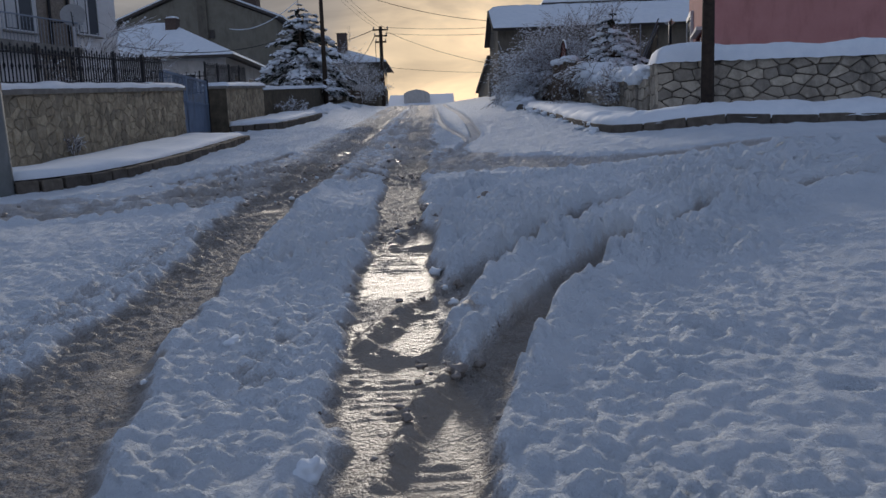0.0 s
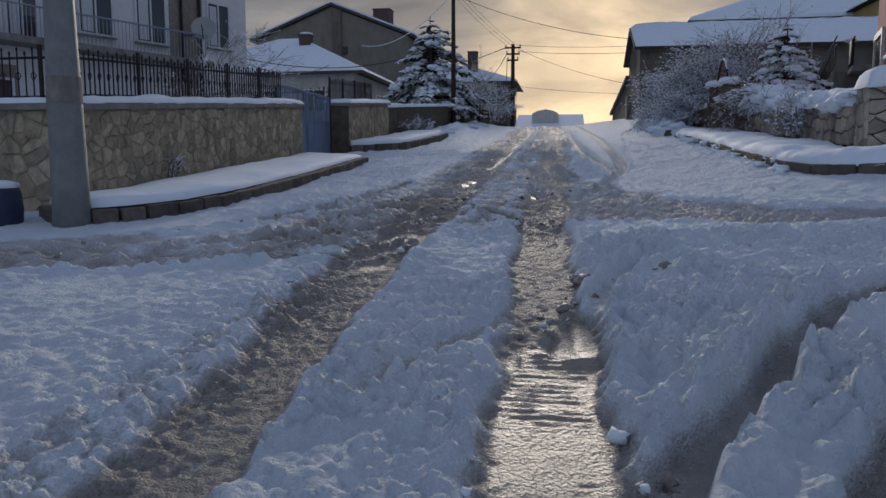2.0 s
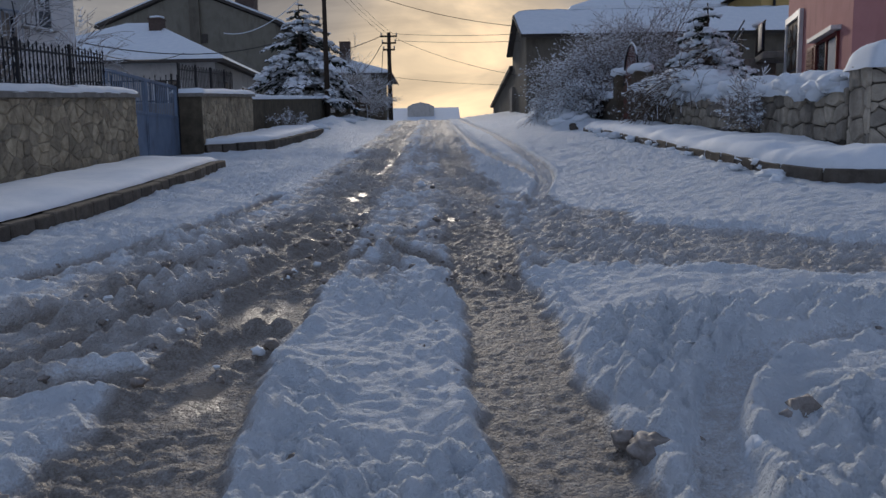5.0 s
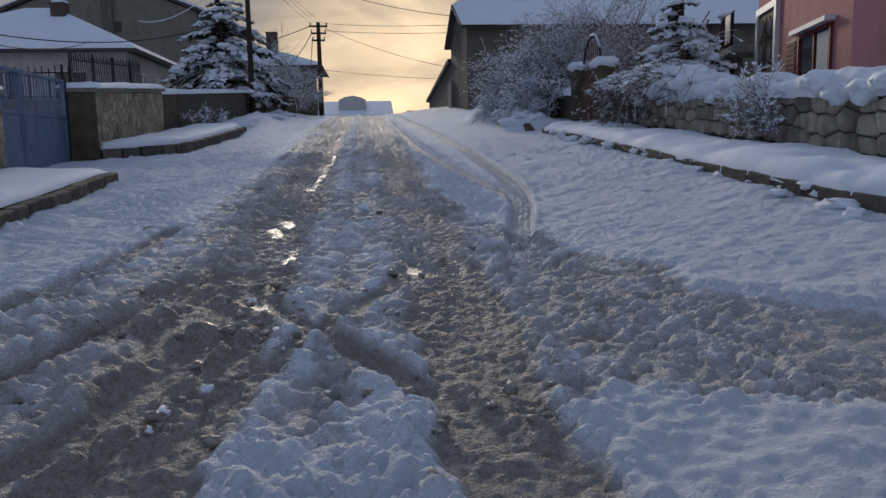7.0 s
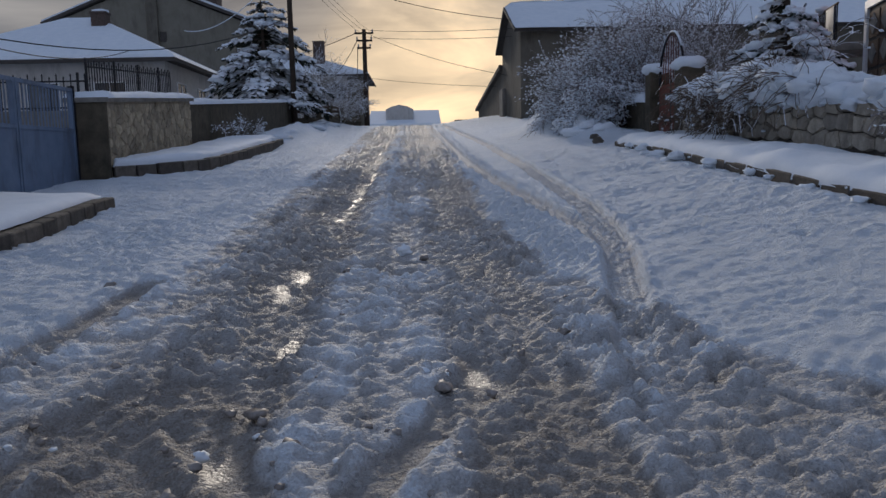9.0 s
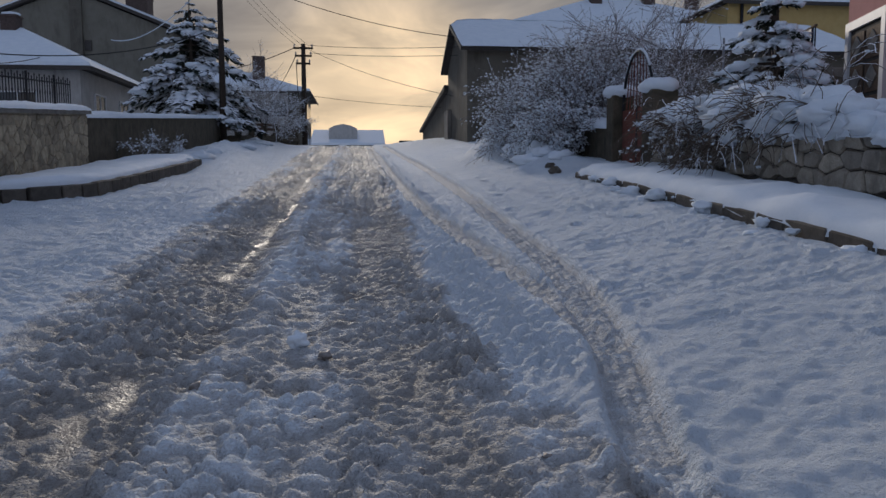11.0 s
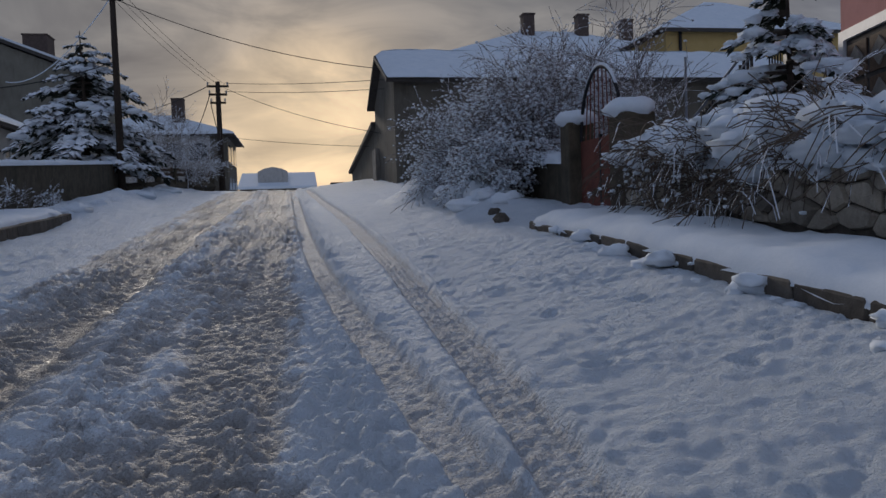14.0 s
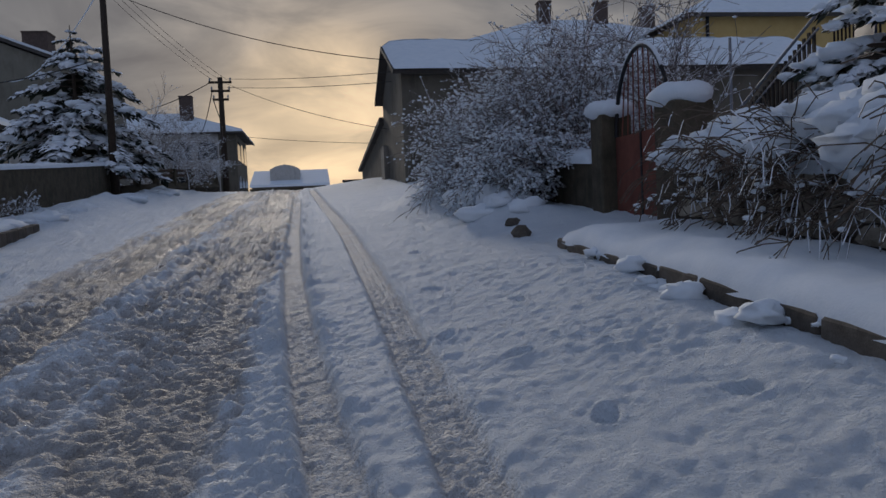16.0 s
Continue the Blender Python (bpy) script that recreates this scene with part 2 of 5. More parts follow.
# ---- mesh builder ----
class Shape:
    """Collects vertices and faces of one mesh."""

    def __init__(self):
        self.v, self.f = [], []

    def add(self, verts, faces):
        n = len(self.v)
        self.v += [tuple(p) for p in verts]
        self.f += [tuple(i + n for i in q) for q in faces]
        return self

    def box(self, x0, x1, y0, y1, z0, z1, bevel=0.0, m=None):
        """A box, its upright edges and top edge bevelled."""
        if bevel <= 0:
            vs = [(x, y, z) for z in (z0, z1) for x, y in ((x0, y0), (x1, y0), (x1, y1), (x0, y1))]
            fs = [(3, 2, 1, 0), (4, 5, 6, 7), (0, 1, 5, 4), (1, 2, 6, 5), (2, 3, 7, 6), (3, 0, 4, 7)]
        else:
            b = bevel

            def ring(i, z):
                p = []
                for cx, cy, sx, sy in ((x0, y0, 1, 1), (x1, y0, -1, 1), (x1, y1, -1, -1), (x0, y1, 1, -1)):
                    a, c = (cx + sx * i, cy + sy * (i + b)), (cx + sx * (i + b), cy + sy * i)
                    p += [a, c] if sx == sy else [c, a]
                return [(x, y, z) for x, y in p]
            vs = ring(0, z0) + ring(0, z1 - b) + ring(b * 0.7, z1)
            fs = [tuple(range(7, -1, -1)), tuple(range(16, 24))]
            for k in (0, 8):
                fs += [(k + i, k + (i + 1) % 8, k + 8 + (i + 1) % 8, k + 8 + i) for i in range(8)]
        if m is not None:
            vs = [m @ Vector(p) for p in vs]
        return self.add(vs, fs)

    def tube(self, pts, radii, sides=6, caps=True):
        """A tube along points, tapering."""
        pts = [Vector(p) for p in pts]
        if isinstance(radii, (int, float)):
            radii = [radii] * len(pts)
        vs = []
        for i, p in enumerate(pts):
            d = (pts[min(i + 1, len(pts) - 1)] - pts[max(i - 1, 0)]).normalized()
            u = d.cross(Vector((0, 0, 1)) if abs(d.z) < 0.9 else Vector((1, 0, 0))).normalized()
            w = d.cross(u)
            vs += [p + radii[i] * (math.cos(a) * u + math.sin(a) * w) for a in (2 * math.pi * k / sides for k in range(sides))]
        fs = []
        for i in range(len(pts) - 1):
            fs += [(i * sides + k, i * sides + (k + 1) % sides, (i + 1) * sides + (k + 1) % sides, (i + 1) * sides + k) for k in range(sides)]
        if caps:
            fs += [tuple(range(sides - 1, -1, -1)), tuple(range(len(vs) - sides, len(vs)))]
        return self.add(vs, fs)

    def lump(self, c, r, seed=0, squash=0.7, rough=0.35, n=7, rings=5):
        """A rounded irregular lump."""
        vs = [(c[0], c[1], c[2] + r * squash)]
        for j in range(1, rings):
            th = math.pi * j / rings
            for k in range(n):
                a = 2 * math.pi * k / n
                d = Vector((math.sin(th) * math.cos(a), math.sin(th) * math.sin(a), math.cos(th)))
                q = r * (1 + rough * noise.noise(d * 1.7 + Vector((seed * 3.1, seed * 1.7, seed))))
                vs.append((c[0] + d.x * q, c[1] + d.y * q, c[2] + d.z * q * squash))
        vs.append((c[0], c[1], c[2] - r * squash))
        fs = [(0, 1 + k, 1 + (k + 1) % n) for k in range(n)]
        for j in range(rings - 2):
            a, b = 1 + j * n, 1 + (j + 1) * n
            fs += [(a + k, b + k, b + (k + 1) % n, a + (k + 1) % n) for k in range(n)]
        a = 1 + (rings - 2) * n
        fs += [(a + k, len(vs) - 1, a + (k + 1) % n) for k in range(n)]
        return self.add(vs, fs)

    def prism(self, outline, axis, a, b):
        """An outline of (u, z) drawn out from a to b along axis x or y."""
        n = len(outline)
        vs = [((s, u, z) if axis == "x" else (u, s, z)) for s in (a, b) for u, z in outline]
        fs = [tuple(range(n)), tuple(range(2 * n - 1, n - 1, -1))] + [(i, i + n, (i + 1) % n + n, (i + 1) % n) for i in range(n)]
        return self.add(vs, fs)

    def mesh(self, name, mat, smooth=False):
        me = bpy.data.meshes.new(name)
        me.from_pydata(self.v, [], self.f)
        bm = bmesh.new()
        bm.from_mesh(me)
        bmesh.ops.recalc_face_normals(bm, faces=bm.faces)
        bm.to_mesh(me)
        bm.free()
        me.materials.append(mat)
        if smooth:
            me.polygons.foreach_set("use_smooth", [True] * len(me.polygons))
        return me


def part(name, shape, mat, parent=None, label="", smooth=False):
    ob = new(name, shape.mesh(name, mat, smooth))
    if parent is not None:
        ob.parent = parent
        ob.matrix_parent_inverse = parent.matrix_basis.inverted()
    if label:
        ob["label"] = label
    return ob


def thing(name, label, category, at=(0, 0, 0), group="", kind=""):
    """An empty at the thing's base, to parent its parts."""
    ob = new(name)
    ob.empty_display_size = 0.2
    ob.matrix_basis = Matrix.Translation(at)
    return tagged(ob, label, category, group, kind)


# ---- ground ----
def lattice(n, seed):
    return np.random.RandomState(seed).rand(n, n)


LAT = lattice(256, 5)


def vnoise(x, y):
    xi, yi = np.floor(x).astype(int), np.floor(y).astype(int)
    fx, fy = x - xi, y - yi
    fx, fy = fx * fx * (3 - 2 * fx), fy * fy * (3 - 2 * fy)
    x0, x1, y0, y1 = xi % 256, (xi + 1) % 256, yi % 256, (yi + 1) % 256
    return (LAT[x0, y0] * (1 - fx) + LAT[x1, y0] * fx) * (1 - fy) + (LAT[x0, y1] * (1 - fx) + LAT[x1, y1] * fx) * fy


def fbm(x, y, octaves=4, gain=0.5):
    s, a, t = 0.0, 1.0, 0.0
    for o in range(octaves):
        s = s + a * vnoise(x * 2 ** o + 17.3 * o, y * 2 ** o + 9.1 * o)
        t += a
        a *= gain
    return s / t


def step(a, b, x):
    t = np.clip((x - a) / (b - a), 0, 1)
    return t * t * (3 - 2 * t)


def base_height(x, y):
    """The lie of the land: a street that climbs, bends over a crest, and banks up to the right."""
    y = np.asarray(y, float)
    z = np.where(y < 54, 0.073 * y, 0.073 * 54 + 0.073 * 14 * (1 - np.exp(-(np.maximum(y, 54) - 54) / 14)))
    z = np.where(y < -10, -0.73 + 0.03 * (y + 10), z)
    z = z + 0.13 * step(5, 15, y) * np.clip(x, 0, 5.0)
    return z


def ground_z(x, y):
    return float(base_height(np.array(float(x)), np.array(float(y))))


# wheel lines: points (x, y, half width), wear, depth, wetness
TRACKS = [
    ([(-0.05, -3, 0.32), (-0.15, 2.7, 0.34), (-0.17, 3.5, 0.40), (-0.31, 4.1, 0.34), (-0.35, 5.1, 0.34), (-0.40, 6.5, 0.33), (-0.41, 7.8, 0.34), (-0.47, 8.7, 0.29), (-0.53, 9.7, 0.29), (-0.56, 11.2, 0.30), (-0.60, 13.7, 0.38), (-0.62, 17, 0.45), (-0.62, 21, 0.40), (-0.7, 30, 0.42), (-0.9, 45, 0.45), (-1.2, 62, 0.5)], 0.86, 0.05, 0.10),
    ([(-1.5, -3, 0.5), (-1.93, 3.1, 0.5), (-2.1, 3.95, 0.42), (-2.06, 4.8, 0.36), (-2.12, 6.8, 0.31), (-2.2, 7.7, 0.37), (-2.25, 8.8, 0.42), (-2.31, 9.8, 0.42), (-2.32, 10.6, 0.38), (-2.3, 11.8, 0.40), (-2.3, 14, 0.5), (-2.35, 18, 0.5), (-2.4, 25, 0.45), (-2.5, 35, 0.45), (-2.6, 62, 0.5)], 0.95, 0.05, 0.06),
    ([(-26, 8.0, 0.11), (-10, 8.7, 0.11), (-7, 9.2, 0.11), (-5, 9.6, 0.11), (-3.9, 9.95, 0.11), (-3.3, 10.2, 0.12), (-2.6, 10.45, 0.13), (-2.2, 11.2, 0.13)], 0.88, 0.07, 0.0),
    ([(-26, 8.6, 0.10), (-10, 9.3, 0.10), (-7, 9.7, 0.10), (-5.2, 10.1, 0.10), (-4.2, 10.4, 0.11), (-3.53, 10.8, 0.12), (-3.1, 11.7, 0.12), (-2.7, 12.7, 0.12), (-2.3, 14.2, 0.14)], 0.88, 0.07, 0.0),
    ([(-26, 9.2, 0.10), (-10, 9.9, 0.10), (-7, 10.2, 0.10), (-5.3, 10.6, 0.10), (-4.4, 11.0, 0.11), (-3.9, 11.5, 0.12), (-3.6, 12.3, 0.12), (-3.4, 13.3, 0.12), (-3.0, 14.7, 0.12), (-2.68, 16.7, 0.14)], 0.88, 0.07, 0.0),
    ([(-26, 9.8, 0.12), (-10, 10.5, 0.12), (-7.5, 10.8, 0.12), (-6, 11.3, 0.12), (-5.2, 11.9, 0.12), (-4.7, 12.7, 0.12), (-4.24, 13.8, 0.12), (-3.75, 15.8, 0.12), (-3.5, 18.4, 0.10)], 0.74, 0.05, 0.0),
    # brown and wet to y 6; past that its wear colour paints the rut's shadow
    ([(-0.05, 2.9, 0.16), (0.16, 3.67, 0.17), (0.36, 4.33, 0.13), (0.66, 5.1, 0.12), (1.1, 5.98, 0.12), (1.68, 6.9, 0.11), (2.54, 7.82, 0.10), (3.53, 8.52, 0.10), (5.2, 9.0, 0.11), (9, 9.4, 0.12), (20, 9.5, 0.12)], 0.80, 0.09, 0.10),
    ([(-0.25, 4.6, 0.16), (0.01, 5.33, 0.15), (0.24, 5.94, 0.12), (0.67, 6.65, 0.10), (1.11, 7.54, 0.09), (1.76, 8.53, 0.09), (2.54, 9.06, 0.10), (3.34, 9.41, 0.10), (4.5, 9.8, 0.10), (9, 10.1, 0.11), (20, 10.1, 0.11)], 0.70, 0.09, 0.12),
    ([(-0.3, 7.6, 0.12), (-0.14, 8.3, 0.12), (0.15, 9.4, 0.09), (0.6, 10.2, 0.10), (1.3, 10.5, 0.12), (2.2, 10.55, 0.12), (3.5, 10.6, 0.11), (9, 10.8, 0.12)], 0.34, 0.07, 0.0),
    ([(-0.3, 14.4, 0.6), (0.3, 14.1, 0.8), (0.8, 13.4, 0.85), (1.5, 12.75, 0.62), (2.3, 12.0, 0.45), (4, 11.6, 0.38), (9, 11.45, 0.4), (20, 11.4, 0.4)], 0.56, 0.03, 0.0),
    ([(0.1, 16, 0.12), (0.35, 17, 0.13), (0.55, 18, 0.15), (0.80, 19.2, 0.15), (0.94, 20.4, 0.15), (1.0, 21.3, 0.15), (1.03, 22.6, 0.15), (1.05, 24.4, 0.15), (1.06, 28.7, 0.15), (0.98, 35.7, 0.15), (0.7, 45, 0.15), (0.3, 60, 0.15)], 0.40, 0.05, 0.0),
    ([(0.74, 19.0, 0.10), (0.68, 20.5, 0.12), (0.59, 21.4, 0.13), (0.50, 22.8, 0.14), (0.33, 25, 0.14), (0.13, 29.0, 0.14), (-0.02, 35, 0.14), (-0.2, 50, 0.14)], 0.42, 0.055, 0.0),
    ([(-1.5, 6.5, 0.07), (-1.36, 6.8, 0.08), (-1.19, 7.2, 0.08), (-0.89, 7.8, 0.08), (-0.6, 8.3, 0.08)], 0.45, 0.05, 0.0),
    ([(-2.3, 15.4, 0.10), (-2.03, 15.0, 0.10), (-1.74, 14.43, 0.10), (-1.44, 13.9, 0.10), (-0.95, 13.1, 0.11), (-0.6, 12.5, 0.12)], 0.80, 0.07, 0.12),
    ([(-2.2, 12.5, 0.10), (-1.6, 14.2, 0.10), (-0.9, 15.7, 0.11), (-0.3, 17.5, 0.12)], 0.75, 0.05, 0.06),
]


def smooth_line(pts, n=8):
    """A soft curve through the points."""
    p = np.array(pts, float)
    p = np.vstack([2 * p[0] - p[1], p, 2 * p[-1] - p[-2]])
    out = []
    for i in range(1, len(p) - 2):
        for t in np.arange(n) / n:
            out.append(0.5 * ((2 * p[i]) + (p[i + 1] - p[i - 1]) * t + (2 * p[i - 1] - 5 * p[i] + 4 * p[i + 1] - p[i + 2]) * t * t + (3 * p[i] - p[i - 1] - 3 * p[i + 1] + p[i + 2]) * t ** 3))
    return np.array(out + [p[-2]])


def line_distance(x, y, line):
    """Distance to a line of (x, y, half width), and the half width at the nearest place."""
    d = np.full(x.shape, 99.0)
    h = np.full(x.shape, 0.1)
    for (ax, ay, ah), (bx, by, bh) in zip(line[:-1], line[1:]):
        ux, uy = bx - ax, by - ay
        i0, i1 = np.searchsorted(y[:, 0], min(ay, by) - 1.5), np.searchsorted(y[:, 0], max(ay, by) + 1.5)
        j0, j1 = np.searchsorted(x[0], min(ax, bx) - 2.0), np.searchsorted(x[0], max(ax, bx) + 2.0)
        if i1 <= i0 or j1 <= j0:
            continue
        xs, ys = x[i0:i1, j0:j1], y[i0:i1, j0:j1]
        s = np.clip(((xs - ax) * ux + (ys - ay) * uy) / (ux * ux + uy * uy + 1e-9), 0, 1)
        q = np.hypot(xs - ax - s * ux, ys - ay - s * uy)
        near = q < d[i0:i1, j0:j1]
        d[i0:i1, j0:j1] = np.where(near, q, d[i0:i1, j0:j1])
        h[i0:i1, j0:j1] = np.where(near, ah + (bh - ah) * s, h[i0:i1, j0:j1])
    return d, h


def clods(x, y, cell, shift, fill=0.8):
    """Heights, from 0 to about 1, of rounded lumps strewn about one to a cell, some of them missing."""
    gx, gy = x / cell + shift, y / cell + shift * 1.7
    ix, iy = np.floor(gx).astype(int), np.floor(gy).astype(int)
    best = np.zeros(x.shape)
    for i in (-1, 0, 1):
        for j in (-1, 0, 1):
            a, b = (ix + i) % 256, (iy + j) % 256
            r1, r2, r3 = LAT[a, b], LAT[b, (a + 91) % 256], LAT[(a + 37) % 256, (b + 53) % 256]
            r = 0.35 + 0.5 * r3
            d2 = ((gx - ix - i - r1) ** 2 + (gy - iy - j - r2) ** 2) / (r * r)
            best = np.maximum(best, np.sqrt(np.clip(1 - d2, 0, 1)) * r * 1.3 * (LAT[(b + 11) % 256, (a + 71) % 256] < fill))
    return best


def axis_steps(fine0, fine1, fine, far0, far1, grow):
    mid = list(np.arange(fine0, fine1, fine))
    right, s = [mid[-1]], fine
    while right[-1] < far1:
        s *= grow
        right.append(right[-1] + s)
    left, s = [mid[0]], fine
    while left[-1] > far0:
        s *= grow
        left.append(left[-1] - s)
    return np.array(left[:0:-1] + mid + right[1:])


def build_ground():
    xs = axis_steps(-4.3, 3.0, 0.0215, -420, 420, 1.042)
    ys = np.concatenate([axis_steps(2.3, 13.0, 0.0205, -60, 12.9, 1.2)[:-2], np.arange(13.0, 27, 0.024), 27 + np.cumsum(0.024 * 1.023 ** np.arange(270))])
    ys = np.unique(np.round(ys, 4))
    x, y = np.meshgrid(xs, ys)
    z = base_height(x, y)
    zero = np.zeros(x.shape)
    wear, cut, wet, ridge = zero.copy(), zero.copy(), zero.copy(), zero.copy()
    wob = (fbm(x * 2.1, y * 2.1, 3) - 0.5) * 0.20 + (fbm(x * 9, y * 9, 2) - 0.5) * 0.10
    lump_a, lump_b, lump_c = clods(x, y, 0.15, 3.3, 0.65), clods(x, y, 0.08, 8.1, 0.7), clods(x, y, 0.048, 15.7, 0.65)
    dist = []
    for k, (line, w, depth, wt) in enumerate(TRACKS):
        d, half = line_distance(x, y, smooth_line(line))
        dist.append((d, half))
        clean_line = k in (10, 11)
        d = d + wob * np.clip(half / 0.25, 0, 1) * (0.25 if clean_line else 0.6 if 2 <= k <= 5 else 1.0)
        inside = 1 - step(half * 0.75, half * 1.15 + 0.03, d)
        wear = np.maximum(wear, w * inside)
        cut = np.maximum(cut, depth * inside)
        wet = np.maximum(wet, wt * inside)
        ridge = np.maximum(ridge, depth * np.exp(-((d - half - 0.09) / 0.075) ** 2) * (0.3 if clean_line else 1.5 if 2 <= k <= 5 else 1.0))
    rut = np.clip(cut / 0.05, 0, 1)
    # the driven street is grey slush from the junction upwards, the turning lane on the left too
    right_edge = np.interp(y, [12.6, 13.6, 14.9, 15.8, 16.9, 18.25, 20.5, 43], [-0.2, 1.0, 1.18, 0.77, 0.47, 0.15, -0.12, -0.14])
    left_edge = np.interp(y, [11.5, 12.7, 13.8, 15.9, 17, 18.6, 27, 45, 62], [-3.0, -4.6, -4.3, -3.9, -3.6, -3.4, -3.38, -3.55, -3.6])
    road = step(11.6, 13.2, y + 0.4 * wob) * (1 - step(-0.12, 0.12, x - right_edge + wob * 1.3)) * step(-0.15, 0.15, x - left_edge + wob * 1.3)
    dj, hj = line_distance(x, y, smooth_line([(-26, 8.9, 0.9), (-10, 9.6, 0.9), (-7, 10.0, 0.9), (-5, 10.5, 1.0), (-3.7, 11.3, 1.1), (-3.1, 12.8, 1.0), (-2.8, 15, 0.6)]))
    turning = (1 - step(hj * 0.8, hj * 1.25, dj + wob)) * 0.9
    mid_ridge = np.exp(-((x + 1.68 + 0.008 * (y - 25) + 0.6 * wob) / 0.15) ** 2) * step(18, 21, y)
    streak = fbm(x * 4.0 + 0.25 * np.sin(y * 0.3), y * 0.25, 3)
    patch = fbm(x * 1.1, y * 0.45, 4)
    speck = fbm(x * 5.0, y * 5.0, 3)
    lane = 1 - step(dist[9][1] * 0.8, dist[9][1] * 1.2, dist[9][0] + wob)
    slush = np.maximum(np.maximum(road, turning), 0.85 * lane)
    grime = slush * np.clip(0.47 + 0.13 * turning + 0.06 * step(17, 20, y) + 0.45 * (patch - 0.5) + 0.6 * (streak - 0.5) + 0.6 * (speck - 0.5), 0.1, 0.8) * (1 - 0.38 * mid_ridge)
    # half-soiled snow between and beside the wheel lines at the start of the walk
    between = np.exp(-((x + 1.05) / 0.42) ** 2) * (1 - step(4.8, 7.2, y)) * step(2.9, 4.0, y + 0.9 * (x + 1)) * 0.42
    beside = np.exp(-((x + 2.7) / 0.42) ** 2) * (1 - step(8.5, 10.5, y)) * 0.55
    soiled = np.maximum(between, beside) * (0.6 + 0.9 * (speck - 0.2))
    wear = wear * np.where(rut > 0.5, 0.82 + 0.36 * speck, 1.0)
    wear = np.maximum(wear * (1 - 0.38 * mid_ridge) * (1 - 0.25 * road * step(14, 17, y)), np.maximum(grime, soiled))
    # melt water: the long wet wheel line, and small pools
    shape_w = fbm(x * 2.2, y * 1.1, 4)
    sheet = np.clip(1.25 - (dist[0][0] / dist[0][1]) ** 3, 0, 1) * step(2.0, 3.0, y) * (1 - step(6.9, 8.9, y + 3 * (shape_w - 0.5)))
    wet = wet + 0.66 * sheet * (0.55 + 0.45 * step(0.32, 0.48, shape_w))
    for px, py, rx, ry in ((-2.24, 10.2, 0.20, 0.30), (-2.26, 11.85, 0.22, 0.40), (0.12, 4.9, 0.13, 0.3), (-1.42, 4.75, 0.22, 0.18), (-1.75, 4.3, 0.2, 0.15), (-2.28, 18.2, 0.13, 0.9), (-2.0, 16.7, 0.13, 0.5), (-2.08, 15.0, 0.12, 0.35), (-2.4, 14.5, 0.15, 0.3), (-0.86, 16.0, 0.10, 0.30), (-2.18, 21.6, 0.10, 1.2), (-2.17, 23.9, 0.10, 1.2), (-2.1, 26.6, 0.10, 1.6), (-2.05, 29.5, 0.09, 2.0), (-2.2, 34.5, 0.12, 3.0), (-1.25, 24.3, 0.07, 0.25), (-1.0, 23.3, 0.06, 0.2), (-0.95, 12.0, 0.08, 0.2)):
        wet = wet + np.where(y < 20, 0.72, 0.5) * np.exp(-(((x - px + wob) / rx) ** 2 + ((y - py) / ry) ** 2)) * np.clip(2.6 * fbm(x * 7, y * 3.5, 3) - 0.45, 0, 1)
    wet = np.clip(wet, 0, 1)
    dry = 1 - np.clip(wet * 1.7, 0, 0.93)
    clean = 1 - np.clip(wear * 1.4, 0, 1)
    # where the snow is trodden and lumpy, and where it still lies smooth
    edge_r = np.interp(y, [2.7, 3.5, 4.2, 5.6, 7.5, 8.4, 9], [0.2, 0.36, 0.67, 1.28, 2.3, 3.8, 6])
    fan = step(-0.25, 0.05, x) * (1 - step(-0.1, 0.3, x - edge_r)) * step(3.2, 4.5, y) * (1 - step(10.9, 11.5, y))
    rim = np.exp(-((x - edge_r - 0.35) / 0.65) ** 2) * (y < 9.5)
    strip = np.exp(-((x + 1.35) / 0.62) ** 4) * (1 - step(12, 13, y))
    fringe = np.exp(-((x - right_edge - 0.25) / 0.28) ** 2) * step(17, 19, y) * 0.55
    verge_l = (1 - step(-4.2, -3.4, x)) * step(12.5, 14, y) * 0.30
    lumpy = np.clip(fan + 0.75 * rim + 0.5 * strip + fringe + verge_l + np.where(y < 14, 0.15, 0.07) + 0.10 * step(0.5, 0.62, fbm(x * 0.8 + 7, y * 0.8, 3)), 0, 1) * clean
    # snow depth
    thick = 0.075 + 0.045 * fan * step(0.3, 0.7, fbm(x * 1.3, y * 1.3, 3) + 0.2) + 0.015 * step(0.2, 0.6, x)
    z = z - 0.08 + thick * (1 - np.clip(wear * 1.1, 0, 1)) + 0.012 * np.clip(wear, 0, 1)
    z = z + 0.9 * ridge * (0.25 + 0.9 * fbm(x * 1.7, y * 1.7, 2)) * (0.5 + 0.9 * lump_a) * np.where(y > 15, 0.6, 1.0) - cut * np.maximum(0.25 * (1 - 0.5 * road), 0.65 * turning)
    z = z + mid_ridge * road * 0.045 * (0.5 + lump_a)
    # lumps of thrown and trodden snow
    gap = 0.3 + 0.7 * step(0.35, 0.6, fbm(x * 0.9 + 40, y * 0.9, 3))
    z = z + lumpy * gap * (0.075 * lump_a + 0.075 * lump_b + 0.050 * lump_c) * (1 - 0.85 * rut)
    # churned slush, its clods strung out along the wheels' way
    churn = slush * (1 - 0.6 * rut * (y < 16)) * dry * (1 - 0.55 * turning) * (0.28 + 0.85 * step(0.40, 0.68, 0.5 * streak + 0.5 * fbm(x * 1.6 + 9, y * 0.8, 3)))
    churn = np.maximum(churn, 1.0 * np.clip(soiled * 2, 0, 1))
